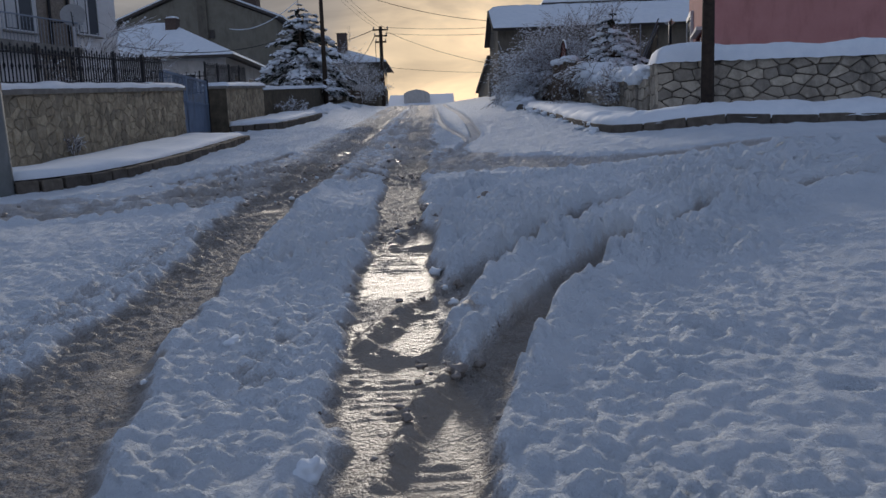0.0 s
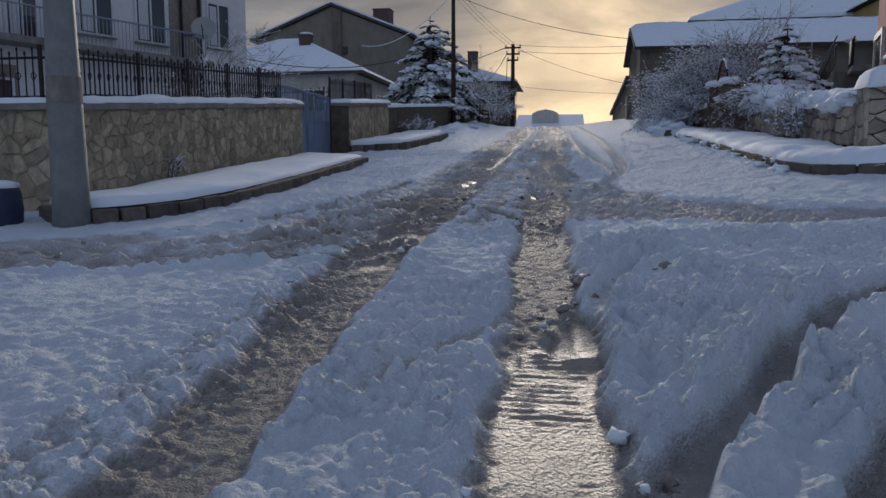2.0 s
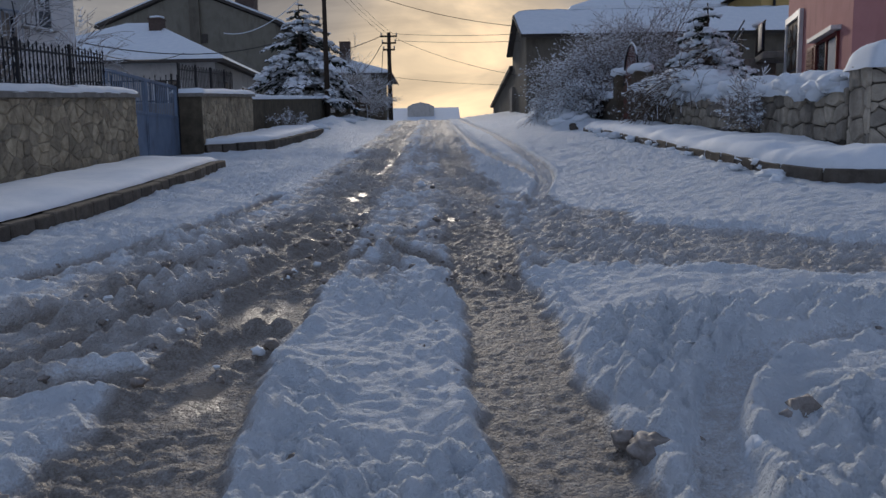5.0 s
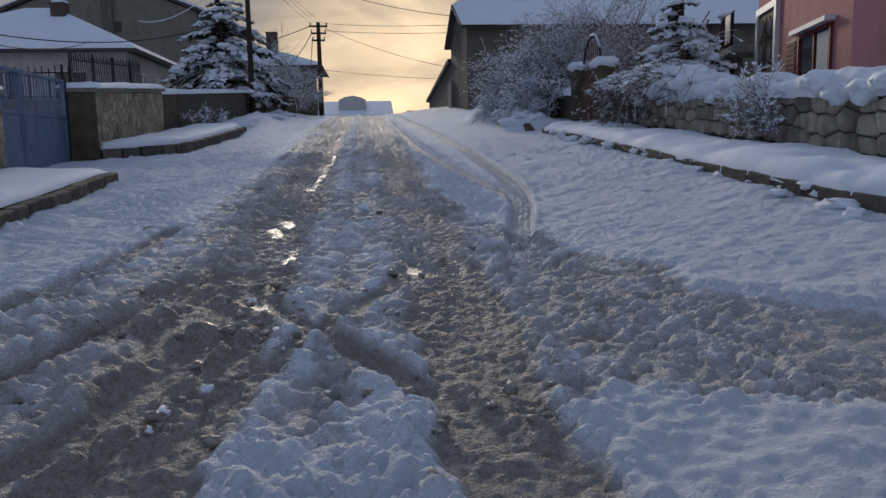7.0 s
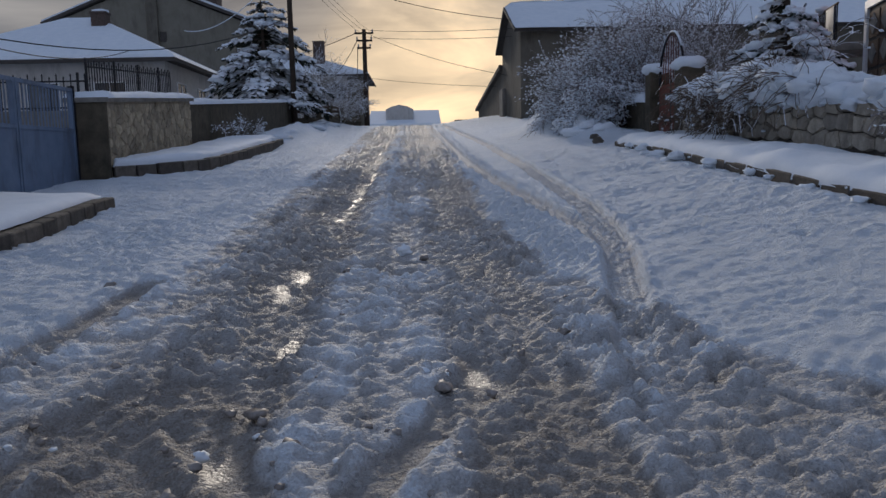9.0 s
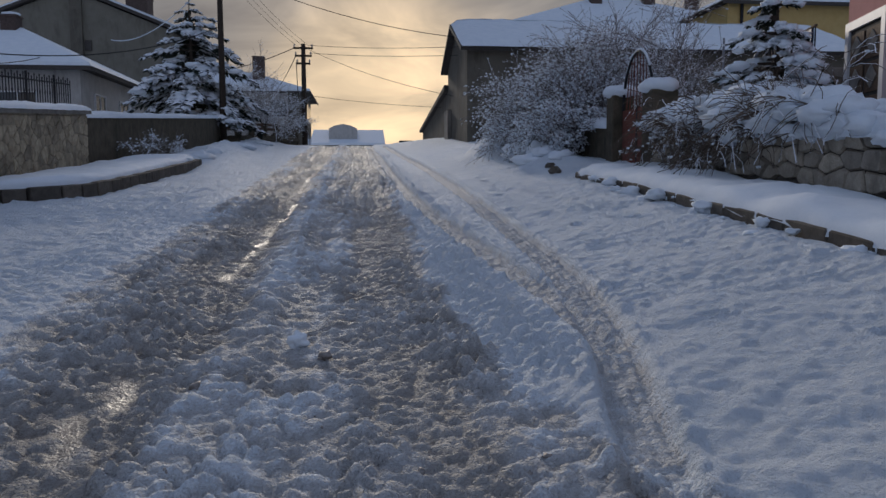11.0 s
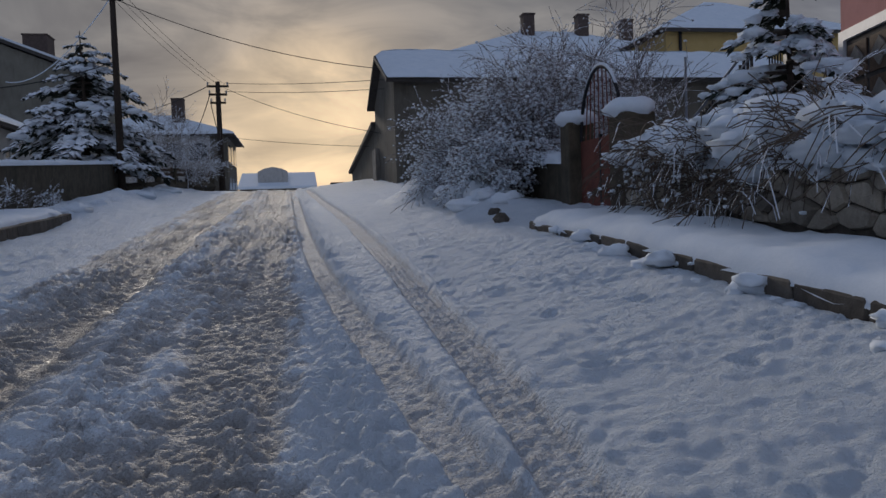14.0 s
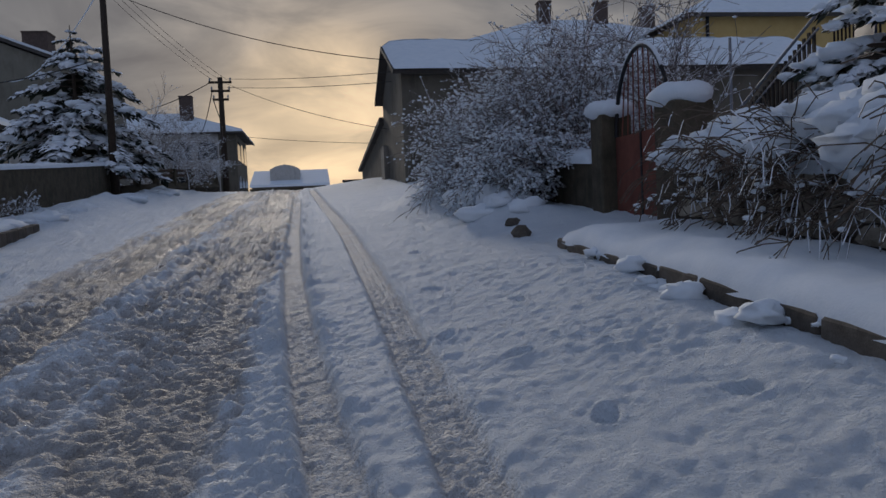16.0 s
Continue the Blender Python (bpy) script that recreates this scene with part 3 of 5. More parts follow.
    # thrown clods are cleaner than the ground they lie on
    wear = np.clip(wear + 0.07 * slush - np.clip(churn * 1.5, 0, 1) * (0.12 * lump_a + 0.16 * lump_b + 0.08 * lump_c), 0, 1)
    z = z + churn * (0.038 * lump_a * speck * 1.6 + 0.042 * lump_b + 0.038 * lump_c)
    z = z + dry * rut * (0.011 * lump_c + 0.012 * lump_b * step(0.45, 0.55, speck))
    z = z + 0.022 * (streak - 0.5) * 2 * road * step(13, 16, y) * 0.6
    # soft undulation of the clean snow, small dimples
    soft = 0.055 * (fbm(x * 1.1, y * 1.1, 3) - 0.5) + 0.040 * (fbm(x * 6, y * 6, 3) - 0.5) + 0.020 * (fbm(x * 17, y * 17, 2) - 0.5)
    z = z + soft * clean + 0.010 * (fbm(x * 20, y * 20, 2, 0.7) - 0.5) * dry * (1 - clean)
    # tyre prints: ribs across the wet line, grooves and lugs in the clean lines
    z = z + 0.0045 * np.sin(y * 80 + 6 * wob) * sheet * step(0.4, 0.6, fbm(x * 3, y * 1.3, 2)) + 0.004 * (fbm(x * 4, y * 22, 2) - 0.5) * 2 * sheet
    for k in (10, 11):
        d, half = dist[k]
        z = z - 0.035 * (1 - step(half * 0.8, half * 1.12, d)) + (0.006 * np.cos(d * 90) + 0.004 * np.sin(y * 75)) * (d < half * 0.95) * (1 if k == 10 else 0.35) + 0.014 * np.exp(-((d - half * 1.25) / 0.035) ** 2) * (0.5 + lump_b)
    d, half = dist[12]
    z = z + 0.008 * np.cos(d * 110) * (d < half)
    # snow heaped along the verges
    left = np.exp(-((x + 6.6) / 1.2) ** 2) * step(36, 41, y) * (1 - step(62, 68, y))
    z = z + left * (0.0 + 0.5 * fbm(x * 0.6, y * 0.45, 3) + 0.3 * (fbm(x * 2.2, y * 1.5, 3) - 0.5)) + 0.15 * np.exp(-(((x + 6.2) / 1.2) ** 2 + ((y - 45.5) / 2.2) ** 2))
    z = z + 0.8 * np.exp(-(((x - 3.4) / 0.8) ** 2 + ((y - 37.5) / 1.8) ** 2)) * (0.5 + fbm(x * 1.5, y * 1.2, 3)) + 0.5 * np.exp(-(((x - 3.6) / 0.7) ** 2 + ((y - 32.0) / 1.0) ** 2)) * fbm(x, y, 2)
    verge = np.exp(-((x - 2.9) / 0.35) ** 2) * step(15, 17, y) * (1 - step(27, 29, y))
    z = z + verge * 0.10 * fbm(x * 1.6, y * 1.1, 2)
    # yard on the left lies level behind its wall; land falls away beyond the crest
    z = z - 6.0 * step(72, 130, y)
    # footprints in the clean snow
    rs = np.random.RandomState(3)
    prints = [(1.62, 22.06), (1.70, 24.79), (1.54, 27.45), (1.52, 19.15), (1.8, 23.5), (1.35, 25.6), (2.3, 21.6), (2.5, 23.4), (2.1, 26.3), (2.6, 19.6), (2.2, 18.3), (2.0, 6.62), (2.17, 5.26), (1.91, 3.51), (2.6, 5.9), (2.9, 4.6), (1.55, 4.3), (3.2, 6.6), (1.75, 30.2), (2.1, 33)]
    for px, py in prints:
        i0, i1 = np.searchsorted(ys, py - 0.4), np.searchsorted(ys, py + 0.4)
        j0, j1 = np.searchsorted(xs, px - 0.4), np.searchsorted(xs, px + 0.4)
        a = rs.rand() * 3
        dx, dy = x[i0:i1, j0:j1] - px, y[i0:i1, j0:j1] - py
        u, v = dx * math.cos(a) + dy * math.sin(a), -dx * math.sin(a) + dy * math.cos(a)
        q = (u / 0.055) ** 2 + (v / 0.10) ** 2
        z[i0:i1, j0:j1] += -0.07 * np.exp(-q ** 2) + 0.012 * np.exp(-(q - 2.2) ** 2)
    ny, nx = x.shape
    me = bpy.data.meshes.new("ground")
    i = np.arange(ny * nx).reshape(ny, nx)
    quads = np.stack([i[:-1, :-1], i[:-1, 1:], i[1:, 1:], i[1:, :-1]], -1).reshape(-1, 4)
    me.vertices.add(ny * nx)
    me.vertices.foreach_set("co", np.stack([x, y, z], -1).astype(np.float32).ravel())
    me.loops.add(quads.size)
    me.loops.foreach_set("vertex_index", quads.astype(np.int32).ravel())
    me.polygons.add(len(quads))
    me.polygons.foreach_set("loop_start", np.arange(0, quads.size, 4, dtype=np.int32))
    me.polygons.foreach_set("use_smooth", np.ones(len(quads), bool))
    me.update(calc_edges=True)
    for name, a in (("wear", wear), ("wet", wet)):
        me.attributes.new(name, "FLOAT", "POINT").data.foreach_set("value", a.astype(np.float32).ravel())
    me.materials.append(ROAD)
    ob = tagged(new("ground", me), "street of rutted snow, brown slush and melt water", "ground", kind="structure")
    return ob


build_ground()


# ---- walls, kerbs and pavements ----
def ribbon(a, b, zfun, nu=60, nv=8, skirt=0.12, rough=0.03, seed=0.0, power=4.0, thick=0.12, over=0.05):
    """A soft layer of snow between the lines a and b (lists of (x, y)), rounded over at its edges."""
    a, b = smooth_line(a, 10), smooth_line(b, 10)

    def at(l, t):
        s = t * (len(l) - 1)
        i = min(int(s), len(l) - 2)
        return l[i] + (l[i + 1] - l[i]) * (s - i)
    sh = Shape()
    vs = []
    for i in range(nu + 1):
        t = i / nu
        p, q = at(a, t), at(b, t)
        d = (q - p) / max(np.linalg.norm(q - p), 1e-6)
        for j in range(nv + 1):
            u = j / nv
            uu = 0.5 - 0.5 * math.cos(math.pi * u)
            wig = 0.6 * over * noise.noise(Vector((p[0] * 1.9, p[1] * 1.9, seed + (0 if u < 0.5 else 7))))
            pos = p + (q - p) * uu + d * (over + wig) * (2 * uu - 1)
            e = abs(2 * uu - 1)
            g = abs(2 * t - 1)
            prof = (max(0.0, 1 - e ** power)) ** 0.5 * (max(0.0, 1 - g ** 40)) ** 0.5
            n = noise.noise(Vector((pos[0] * 1.3, pos[1] * 1.3, seed))) + 0.5 * noise.noise(Vector((pos[0] * 4.3, pos[1] * 4.3, seed + 3)))
            th = thick * prof * (1 + 0.35 * noise.noise(Vector((pos[0] * 0.8, pos[1] * 0.8, seed + 9))))
            drop = skirt * (1 - prof) * (0.6 + 0.8 * abs(noise.noise(Vector((pos[0] * 2.7, pos[1] * 2.7, seed + 5)))))
            vs.append((pos[0], pos[1], zfun(pos[0], pos[1]) + th - drop + rough * n * prof))
    fs = [(i * (nv + 1) + j, (i + 1) * (nv + 1) + j, (i + 1) * (nv + 1) + j + 1, i * (nv + 1) + j + 1) for i in range(nu) for j in range(nv)]
    return sh.add(vs, fs)


def slab(a, b, zfun, low):
    """A solid between two lines, its top following zfun, its foot low below it."""
    a, b = smooth_line(a, 6), smooth_line(b, 6)
    n = min(len(a), len(b))
    a, b = a[np.linspace(0, len(a) - 1, n).astype(int)], b[np.linspace(0, len(b) - 1, n).astype(int)]
    vs, fs = [], []
    for p, q in zip(a, b):
        for r in (p, q):
            z = zfun(r[0], r[1])
            vs += [(r[0], r[1], z), (r[0], r[1], z - low)]
    for i in range(n - 1):
        k = 4 * i
        fs += [(k, k + 2, k + 6, k + 4), (k + 1, k + 5, k + 7, k + 3), (k, k + 4, k + 5, k + 1), (k + 2, k + 3, k + 7, k + 6)]
    fs += [(0, 1, 3, 2), (4 * n - 4, 4 * n - 2, 4 * n - 1, 4 * n - 3)]
    return Shape().add(vs, fs)


def kerb_stones(line, top, length, parent, height=0.42, width=0.16, inward=1):
    """Single kerb stones laid end to end along a line."""
    line = smooth_line(line, 12)
    seg = np.hypot(*np.diff(line, axis=0).T)
    s = np.concatenate([[0], np.cumsum(seg)])
    rs = random.Random(4)
    at = 0.0
    while at < s[-1] - 0.15:
        l = min(length * rs.uniform(0.75, 1.2), s[-1] - at)
        m = at + l / 2
        px, py = np.interp(m, s, line[:, 0]), np.interp(m, s, line[:, 1])
        qx, qy = np.interp(m + 0.05, s, line[:, 0]), np.interp(m + 0.05, s, line[:, 1])
        ang = math.atan2(qy - py, qx - px)
        slope = math.atan2(top(qx, qy) - top(px, py), math.hypot(qx - px, qy - py))
        mat = Matrix.Translation((px, py, top(px, py) + rs.uniform(-0.012, 0.012))) @ Matrix.Rotation(ang + rs.uniform(-0.02, 0.02), 4, "Z") @ Matrix.Rotation(-slope, 4, "Y")
        sh = Shape().box(-l / 2 + 0.008, l / 2 - 0.008, -0.02 if inward > 0 else -width, width if inward > 0 else 0.02, -height, 0, 0.018, mat)
        part("kerb_stone", sh, KERB, parent)
        at += l


def clip_half(poly, px, py, nx, ny):
    """The part of a polygon on the near side of a line."""
    out = []
    for (ax, ay), (bx, by) in zip(poly, poly[1:] + poly[:1]):
        da, db = (ax - px) * nx + (ay - py) * ny, (bx - px) * nx + (by - py) * ny
        if da <= 0:
            out.append((ax, ay))
        if da * db < 0:
            t = da / (da - db)
            out.append((ax + (bx - ax) * t, ay + (by - ay) * t))
    return out


def stone_face(p0, p1, z0, z1, parent, mat, course=0.2, length=0.32, seed=1, proud=0.05, out=1, limit=300, jitter=0.85, joint=0.012):
    """Rubble stones fitted together on a wall face that runs from p0 to p1; z0 and z1 give the foot and the top along it."""
    rs = random.Random(seed)
    p0, p1 = Vector((*p0, 0)), Vector((*p1, 0))
    L = (p1 - p0).length
    d = (p1 - p0) / L
    nrm = Vector((d.y, -d.x, 0)) * out
    H = max(z1(t * L) - z0(t * L) for t in (0, 0.5, 1))
    rows, cols = max(2, round(H / course)), max(1, round(L / length))
    ch, cl = H / rows, L / cols
    seeds = {}
    for r in range(-1, rows + 1):
        for c in range(-1, cols + 1):
            seeds[r, c] = ((c + 0.5 + 0.5 * (r % 2) - 0.25 + rs.uniform(-0.5, 0.5) * jitter) * cl, (r + 0.5 + rs.uniform(-0.5, 0.5) * jitter) * ch)
    made = 0
    q = cl / ch
    for (r, c), (sx, sy) in seeds.items():
        if not (0 <= r < rows and -1 <= c <= cols) or made >= limit:
            continue
        poly = [(max(0, sx - 2 * cl), max(0, sy - 2 * ch)), (min(L, sx + 2 * cl), max(0, sy - 2 * ch)), (min(L, sx + 2 * cl), min(H, sy + 2 * ch)), (max(0, sx - 2 * cl), min(H, sy + 2 * ch))]
        if poly[1][0] - poly[0][0] < 0.02:
            continue
        for dr in (-2, -1, 0, 1, 2):
            for dc in (-2, -1, 0, 1, 2):
                o = seeds.get((r + dr, c + dc))
                if o is None or (dr == 0 and dc == 0) or len(poly) < 3:
                    continue
                # courses read flatter than they are long
                ux, uy = (o[0] - sx), (o[1] - sy) * q * q
                n = math.hypot(ux, uy)
                ux, uy = ux / n, uy / n
                poly = clip_half(poly, (sx + o[0]) / 2 - ux * joint / 2, (sy + o[1]) / 2 - uy * joint / 2, ux, uy)
        if len(poly) < 3:
            continue
        area = 0.5 * abs(sum(a[0] * b[1] - b[0] * a[1] for a, b in zip(poly, poly[1:] + poly[:1])))
        if area < 0.006:
            continue
        # cut the corners
        soft = []
        for a, b in zip(poly, poly[1:] + poly[:1]):
            soft += [(a[0] * 0.89 + b[0] * 0.11, a[1] * 0.89 + b[1] * 0.11), (a[0] * 0.11 + b[0] * 0.89, a[1] * 0.11 + b[1] * 0.89)]
        m = len(soft)
        cu, cz = sum(p[0] for p in soft) / m, sum(p[1] for p in soft) / m
        h = proud * rs.uniform(0.5, 1.35)
        vs = []
        for f, o in ((1.0, -0.05), (1.0, h * 0.35), (0.87, h)):
            for u, zz in soft:
                uu, vv = cu + (u - cu) * f, cz + (zz - cz) * f
                w = p0 + d * uu + nrm * (o + rs.uniform(-0.007, 0.007))
                vs.append((w.x, w.y, z0(uu) + (z1(uu) - z0(uu)) * vv / H))
        w = p0 + d * cu + nrm * h * rs.uniform(0.95, 1.25)
        vs.append((w.x, w.y, z0(cu) + (z1(cu) - z0(cu)) * cz / H))
        fs = [(k + i, k + (i + 1) % m, k + m + (i + 1) % m, k + m + i) for k in (0, m) for i in range(m)] + [(2 * m + i, 2 * m + (i + 1) % m, 3 * m) for i in range(m)]
        part("stone", Shape().add(vs, fs), mat, parent)
        made += 1


def side(x, y):
    return ground_z(x, y) + 0.22


LW = -7.65  # face of the boundary wall on the left
RW = 4.65   # face of the boundary wall on the right

# left pavement, a raised tongue that ends at the gate
LK = [(-7.9, 12.9), (-7.1, 12.35), (-6.3, 13.0), (-5.85, 14.4), (-5.72, 17), (-5.74, 20), (-5.85, 23.3)]
pave_left = tagged(part("pavement_1", slab(LK, [(-7.9, 13.0), (-7.8, 13.1), (-7.7, 13.4), (LW, 15.0), (LW, 17.4), (LW, 20.4), (LW, 23.4)], lambda x, y: side(x, y) - 0.06, 0.6), KERB), "raised stone pavement beside the rubble wall", "pavement", kind="structure")
kerb_stones(LK, lambda x, y: side(x, y) - 0.03, 0.42, pave_left, inward=-1)
tagged(part("snow_on_pavement", ribbon(LK, [(-7.9, 13.0), (-7.8, 13.1), (-7.7, 13.4), (LW, 15.0), (LW, 17.4), (LW, 20.4), (LW, 23.4)], side, 90, 14, 0.02, 0.02, 1.0, 7, 0.12, -0.01), SNOW, smooth=True), "smooth thick snow lying on the raised pavement", "snow", kind="stuff")
# second pavement past the gate
LK2 = [(-7.6, 28.25), (-6.75, 28.8), (-6.15, 29.9), (-6.0, 32), (-5.95, 35), (-5.9, 38.5)]
LB2 = [(-7.66, 28.35), (-7.66, 29), (-7.66, 30.5), (-7.66, 33), (-7.66, 36), (-7.66, 39)]
pave_2 = tagged(part("pavement_2", slab(LK2, LB2, lambda x, y: side(x, y) + 0.02, 0.6), KERB), "raised pavement under snow beyond the gate", "pavement", kind="structure")
kerb_stones(LK2, lambda x, y: side(x, y) + 0.05, 0.5, pave_2, inward=-1)
tagged(part("snow_on_pavement", ribbon(LK2, LB2, lambda x, y: side(x, y) + 0.05, 70, 12, 0.03, 0.05, 2.0, 6, 0.17, 0.0), SNOW, smooth=True), "uneven snow on the raised pavement beyond the gate", "snow", kind="stuff")
# right pavement round the corner
RK = [(12, 13.9), (7.8, 13.5), (5.9, 13.35), (4.3, 14.0), (3.5, 14.9), (3.24, 16.5), (3.22, 20), (3.22, 24), (3.18, 28.4)]
RB = [(12, 16.3), (9, 16.3), (7, 16.3), (5.4, 16.3), (RW, 16.4), (RW, 17.5), (RW, 20.5), (RW, 24.3), (RW, 28.6)]


def rside(x, y):
    level = 0.17 * min(max((x - 3.3) / 1.3, 0.0), 1.0) * min(max((y - 14.0) / 1.8, 0.0), 1.0)
    return ground_z(x, y) + 0.21 - level + 0.05 * noise.noise(Vector((x * 0.3, y * 0.3, 1)))


pave_right = tagged(part("pavement_3", slab(RK, RB, lambda x, y: rside(x, y) - 0.08, 0.7), KERB), "kerbed pavement round the corner under deep snow", "pavement", kind="structure")
kerb_stones(RK, lambda x, y: rside(x, y) - 0.05, 0.7, pave_right, inward=-1)
tagged(part("snow_on_pavement", ribbon(RK, RB, rside, 190, 20, 0.13, 0.08, 3.0, 6, 0.13, 0.02), SNOW, smooth=True), "deep drifted snow on the corner pavement", "snow", kind="stuff")


# left boundary wall
def ltop(y):
    return 0.073 * y + 1.58


def wall_core(name, outline, z0, z1, mat, label, y_axis=True):
    """A wall along y (or x) with a sloping top: outline is (x0, x1, y0, y1)."""
    x0, x1, y0, y1 = outline
    pts = [(x0, y0), (x1, y0), (x1, y1), (x0, y1)]
    vs = [(x, y, z0((x, y))) for x, y in pts] + [(x, y, z1((x, y))) for x, y in pts]
    sh = Shape().add(vs, [(3, 2, 1, 0), (4, 5, 6, 7), (0, 1, 5, 4), (1, 2, 6, 5), (2, 3, 7, 6), (3, 0, 4, 7)])
    return tagged(part(name, sh, mat), label, "wall", kind="structure")


wall_l = wall_core("wall_left", (LW - 0.45, LW, 13.4, 23.45), lambda p: 0.4, lambda p: ltop(p[1]), MORTAR, "tan rubble stone garden wall with a snowy coping")
stone_face((LW, 13.4), (LW, 23.45), lambda s: 0.073 * (13.4 + s) + 0.25, lambda s: ltop(13.4 + s) - 0.01, wall_l, STONE, 0.24, 0.27, 2, 0.022, 1, 300, 1.15, 0.02)
wall_ls = wall_core("wall_left_return", (-22, LW - 0.452, 13.4, 13.85), lambda p: 0.2, lambda p: ltop(13.4), MORTAR, "rubble stone wall along the side street")
stone_face((-14, 13.4), (LW, 13.4), lambda s: 0.9, lambda s: ltop(13.4) - 0.01, wall_ls, STONE, 0.26, 0.30, 8, 0.022, 1, 200, 1.15, 0.02)


def coping(x0, x1, y0, y1, top, h=0.10):
    vs = []
    for z in (0, h):
        vs += [(x, y, top(y) + z) for x, y in ((x0, y0), (x1, y0), (x1, y1), (x0, y1))]
    return Shape().add(vs, [(3, 2, 1, 0), (4, 5, 6, 7), (0, 1, 5, 4), (1, 2, 6, 5), (2, 3, 7, 6), (3, 0, 4, 7)])


part("coping", coping(LW - 0.5, LW + 0.09, 13.31, 23.5, ltop), CONCRETE, wall_l, "weathered concrete coping")
part("coping", coping(-22, LW - 0.502, 13.31, 13.95, lambda y: ltop(13.4)), CONCRETE, wall_ls, "weathered concrete coping")


def wall_snow(a, b, zf, label, thick=0.13, seed=0.0, over=0.03, rough=0.03, nu=110, nv=10, skirt=0.02):
    return tagged(part("snow_cap", ribbon(a, b, zf, nu, nv, skirt, rough, seed, 6, thick, over), SNOW, smooth=True), label, "snow", kind="stuff")


wall_snow([(LW + 0.06, 13.4), (LW + 0.06, 18), (LW + 0.06, 23.5)], [(LW - 0.5, 13.4), (LW - 0.5, 18), (LW - 0.5, 23.5)], lambda x, y: ltop(y) + 0.10, "even snow cap along the garden wall", 0.12, 4)
wall_snow([(-22, 13.35), (-14, 13.35), (LW - 0.5, 13.35)], [(-22, 13.9), (-14, 13.9), (LW - 0.5, 13.9)], lambda x, y: ltop(13.4) + 0.10, "even snow cap along the side street wall", 0.12, 5)

# gate pier wall past the gate
pier_wall = wall_core("wall_gate_pier", (LW - 0.75, LW, 28.2, 34.25), lambda p: 1.3, lambda p: ltop(p[1]) + 0.03, MORTAR, "rubble stone wall with a dark rendered gate end")
stone_face((LW, 28.25), (LW, 34.25), lambda s: 0.073 * (28.2 + s) + 0.2, lambda s: ltop(28.2 + s), pier_wall, STONE, 0.22, 0.26, 3, 0.022, 1, 300, 1.15, 0.02)
part("rendered_end", Shape().box(LW - 0.76, LW + 0.03, 28.13, 28.2, 1.6, ltop(28.2) + 0.02, 0.01), DARK_CONCRETE, pier_wall, "dark mossy cement render")
part("coping", coping(LW - 0.85, LW + 0.10, 28.1, 34.35, lambda y: ltop(y) + 0.03), CONCRETE, pier_wall, "weathered concrete coping")
wall_snow([(LW + 0.08, 28.1), (LW + 0.08, 31), (LW + 0.08, 34.35)], [(LW - 0.82, 28.1), (LW - 0.82, 31), (LW - 0.82, 34.35)], lambda x, y: ltop(y) + 0.13, "lumpy snow cap on the gate wall", 0.13, 6, 0.05, 0.05, 60)

# low dark wall up the street
low_wall = wall_core("wall_low_dark", (-8.3, -7.9, 34.3, 54.0), lambda p: 1.6, lambda p: ltop(p[1]) - 0.05, DARK_CONCRETE, "low dark cement garden wall capped with snow")
wall_snow([(-7.86, 34.4), (-7.86, 44), (-7.86, 54)], [(-8.34, 34.4), (-8.34, 44), (-8.34, 54)], lambda x, y: ltop(y) - 0.05, "thin snow cap along the dark wall", 0.14, 7, 0.03, 0.03, 90)
low_wall_2 = thing("low_slat_fence", "low dark cement wall with snowy timber rails between posts", "fence", (-6.6, 60, ground_z(-6.6, 60)))
for k in range(7):
    t = k / 6
    fx, fy = -7.9 + 2.7 * t, 54.6 + 12 * t
    part("post", Shape().box(fx - 0.15, fx + 0.15, fy - 0.15, fy + 0.15, ground_z(fx, fy) - 0.2, ground_z(fx, fy) + 1.35, 0.02), DARK_CONCRETE, low_wall_2)
for h, r in ((0.35, 0.28), (1.0, 0.08), (1.25, 0.07)):
    for k in range(6):
        t, u = k / 6, (k + 1) / 6
        a, b = (-7.9 + 2.7 * t, 54.6 + 12 * t), (-7.9 + 2.7 * u, 54.6 + 12 * u)
        part("rail", Shape().tube([(*a, ground_z(*a) + h), (*b, ground_z(*b) + h)], r, 4), DARK_CONCRETE if h < 0.5 else BROWNWOOD, low_wall_2)


# right boundary wall: front along the cross street, then up the street to the garden gate
def rtop(y):
    return np.interp(y, [16, 17.2, 17.4, 30], [3.02, 3.02, 2.74, 3.46])


wall_rf = wall_core("wall_right_front", (RW, 14.5, 16.4, 16.9), lambda p: 1.0, lambda p: 3.02, MORTAR_R, "grey-tan block stone wall under a thick snow cap")
stone_face((RW, 16.4), (14.5, 16.4), lambda s: 1.75, lambda s: 3.02, wall_rf, STONE_R, 0.22, 0.38, 5, 0.04, 1, 300, 0.75, 0.02)
stone_face((RW, 16.9), (RW, 16.4), lambda s: 1.75, lambda s: 3.02, wall_rf, STONE_R, 0.3, 0.3, 6, 0.04, 1)
wall_rs = wall_core("wall_right_side", (RW, RW + 0.45, 16.902, 28.3), lambda p: 1.0, lambda p: float(rtop(max(p[1], 17.5))), MORTAR_R, "crumbling block stone wall up the street")
stone_face((RW, 28.3), (RW, 16.95), lambda s: 0.073 * (28.3 - s) + 0.75, lambda s: float(rtop(max(28.3 - s, 17.5))), wall_rs, STONE_R, 0.27, 0.36, 7, 0.06, 1, 300, 0.75, 0.02)
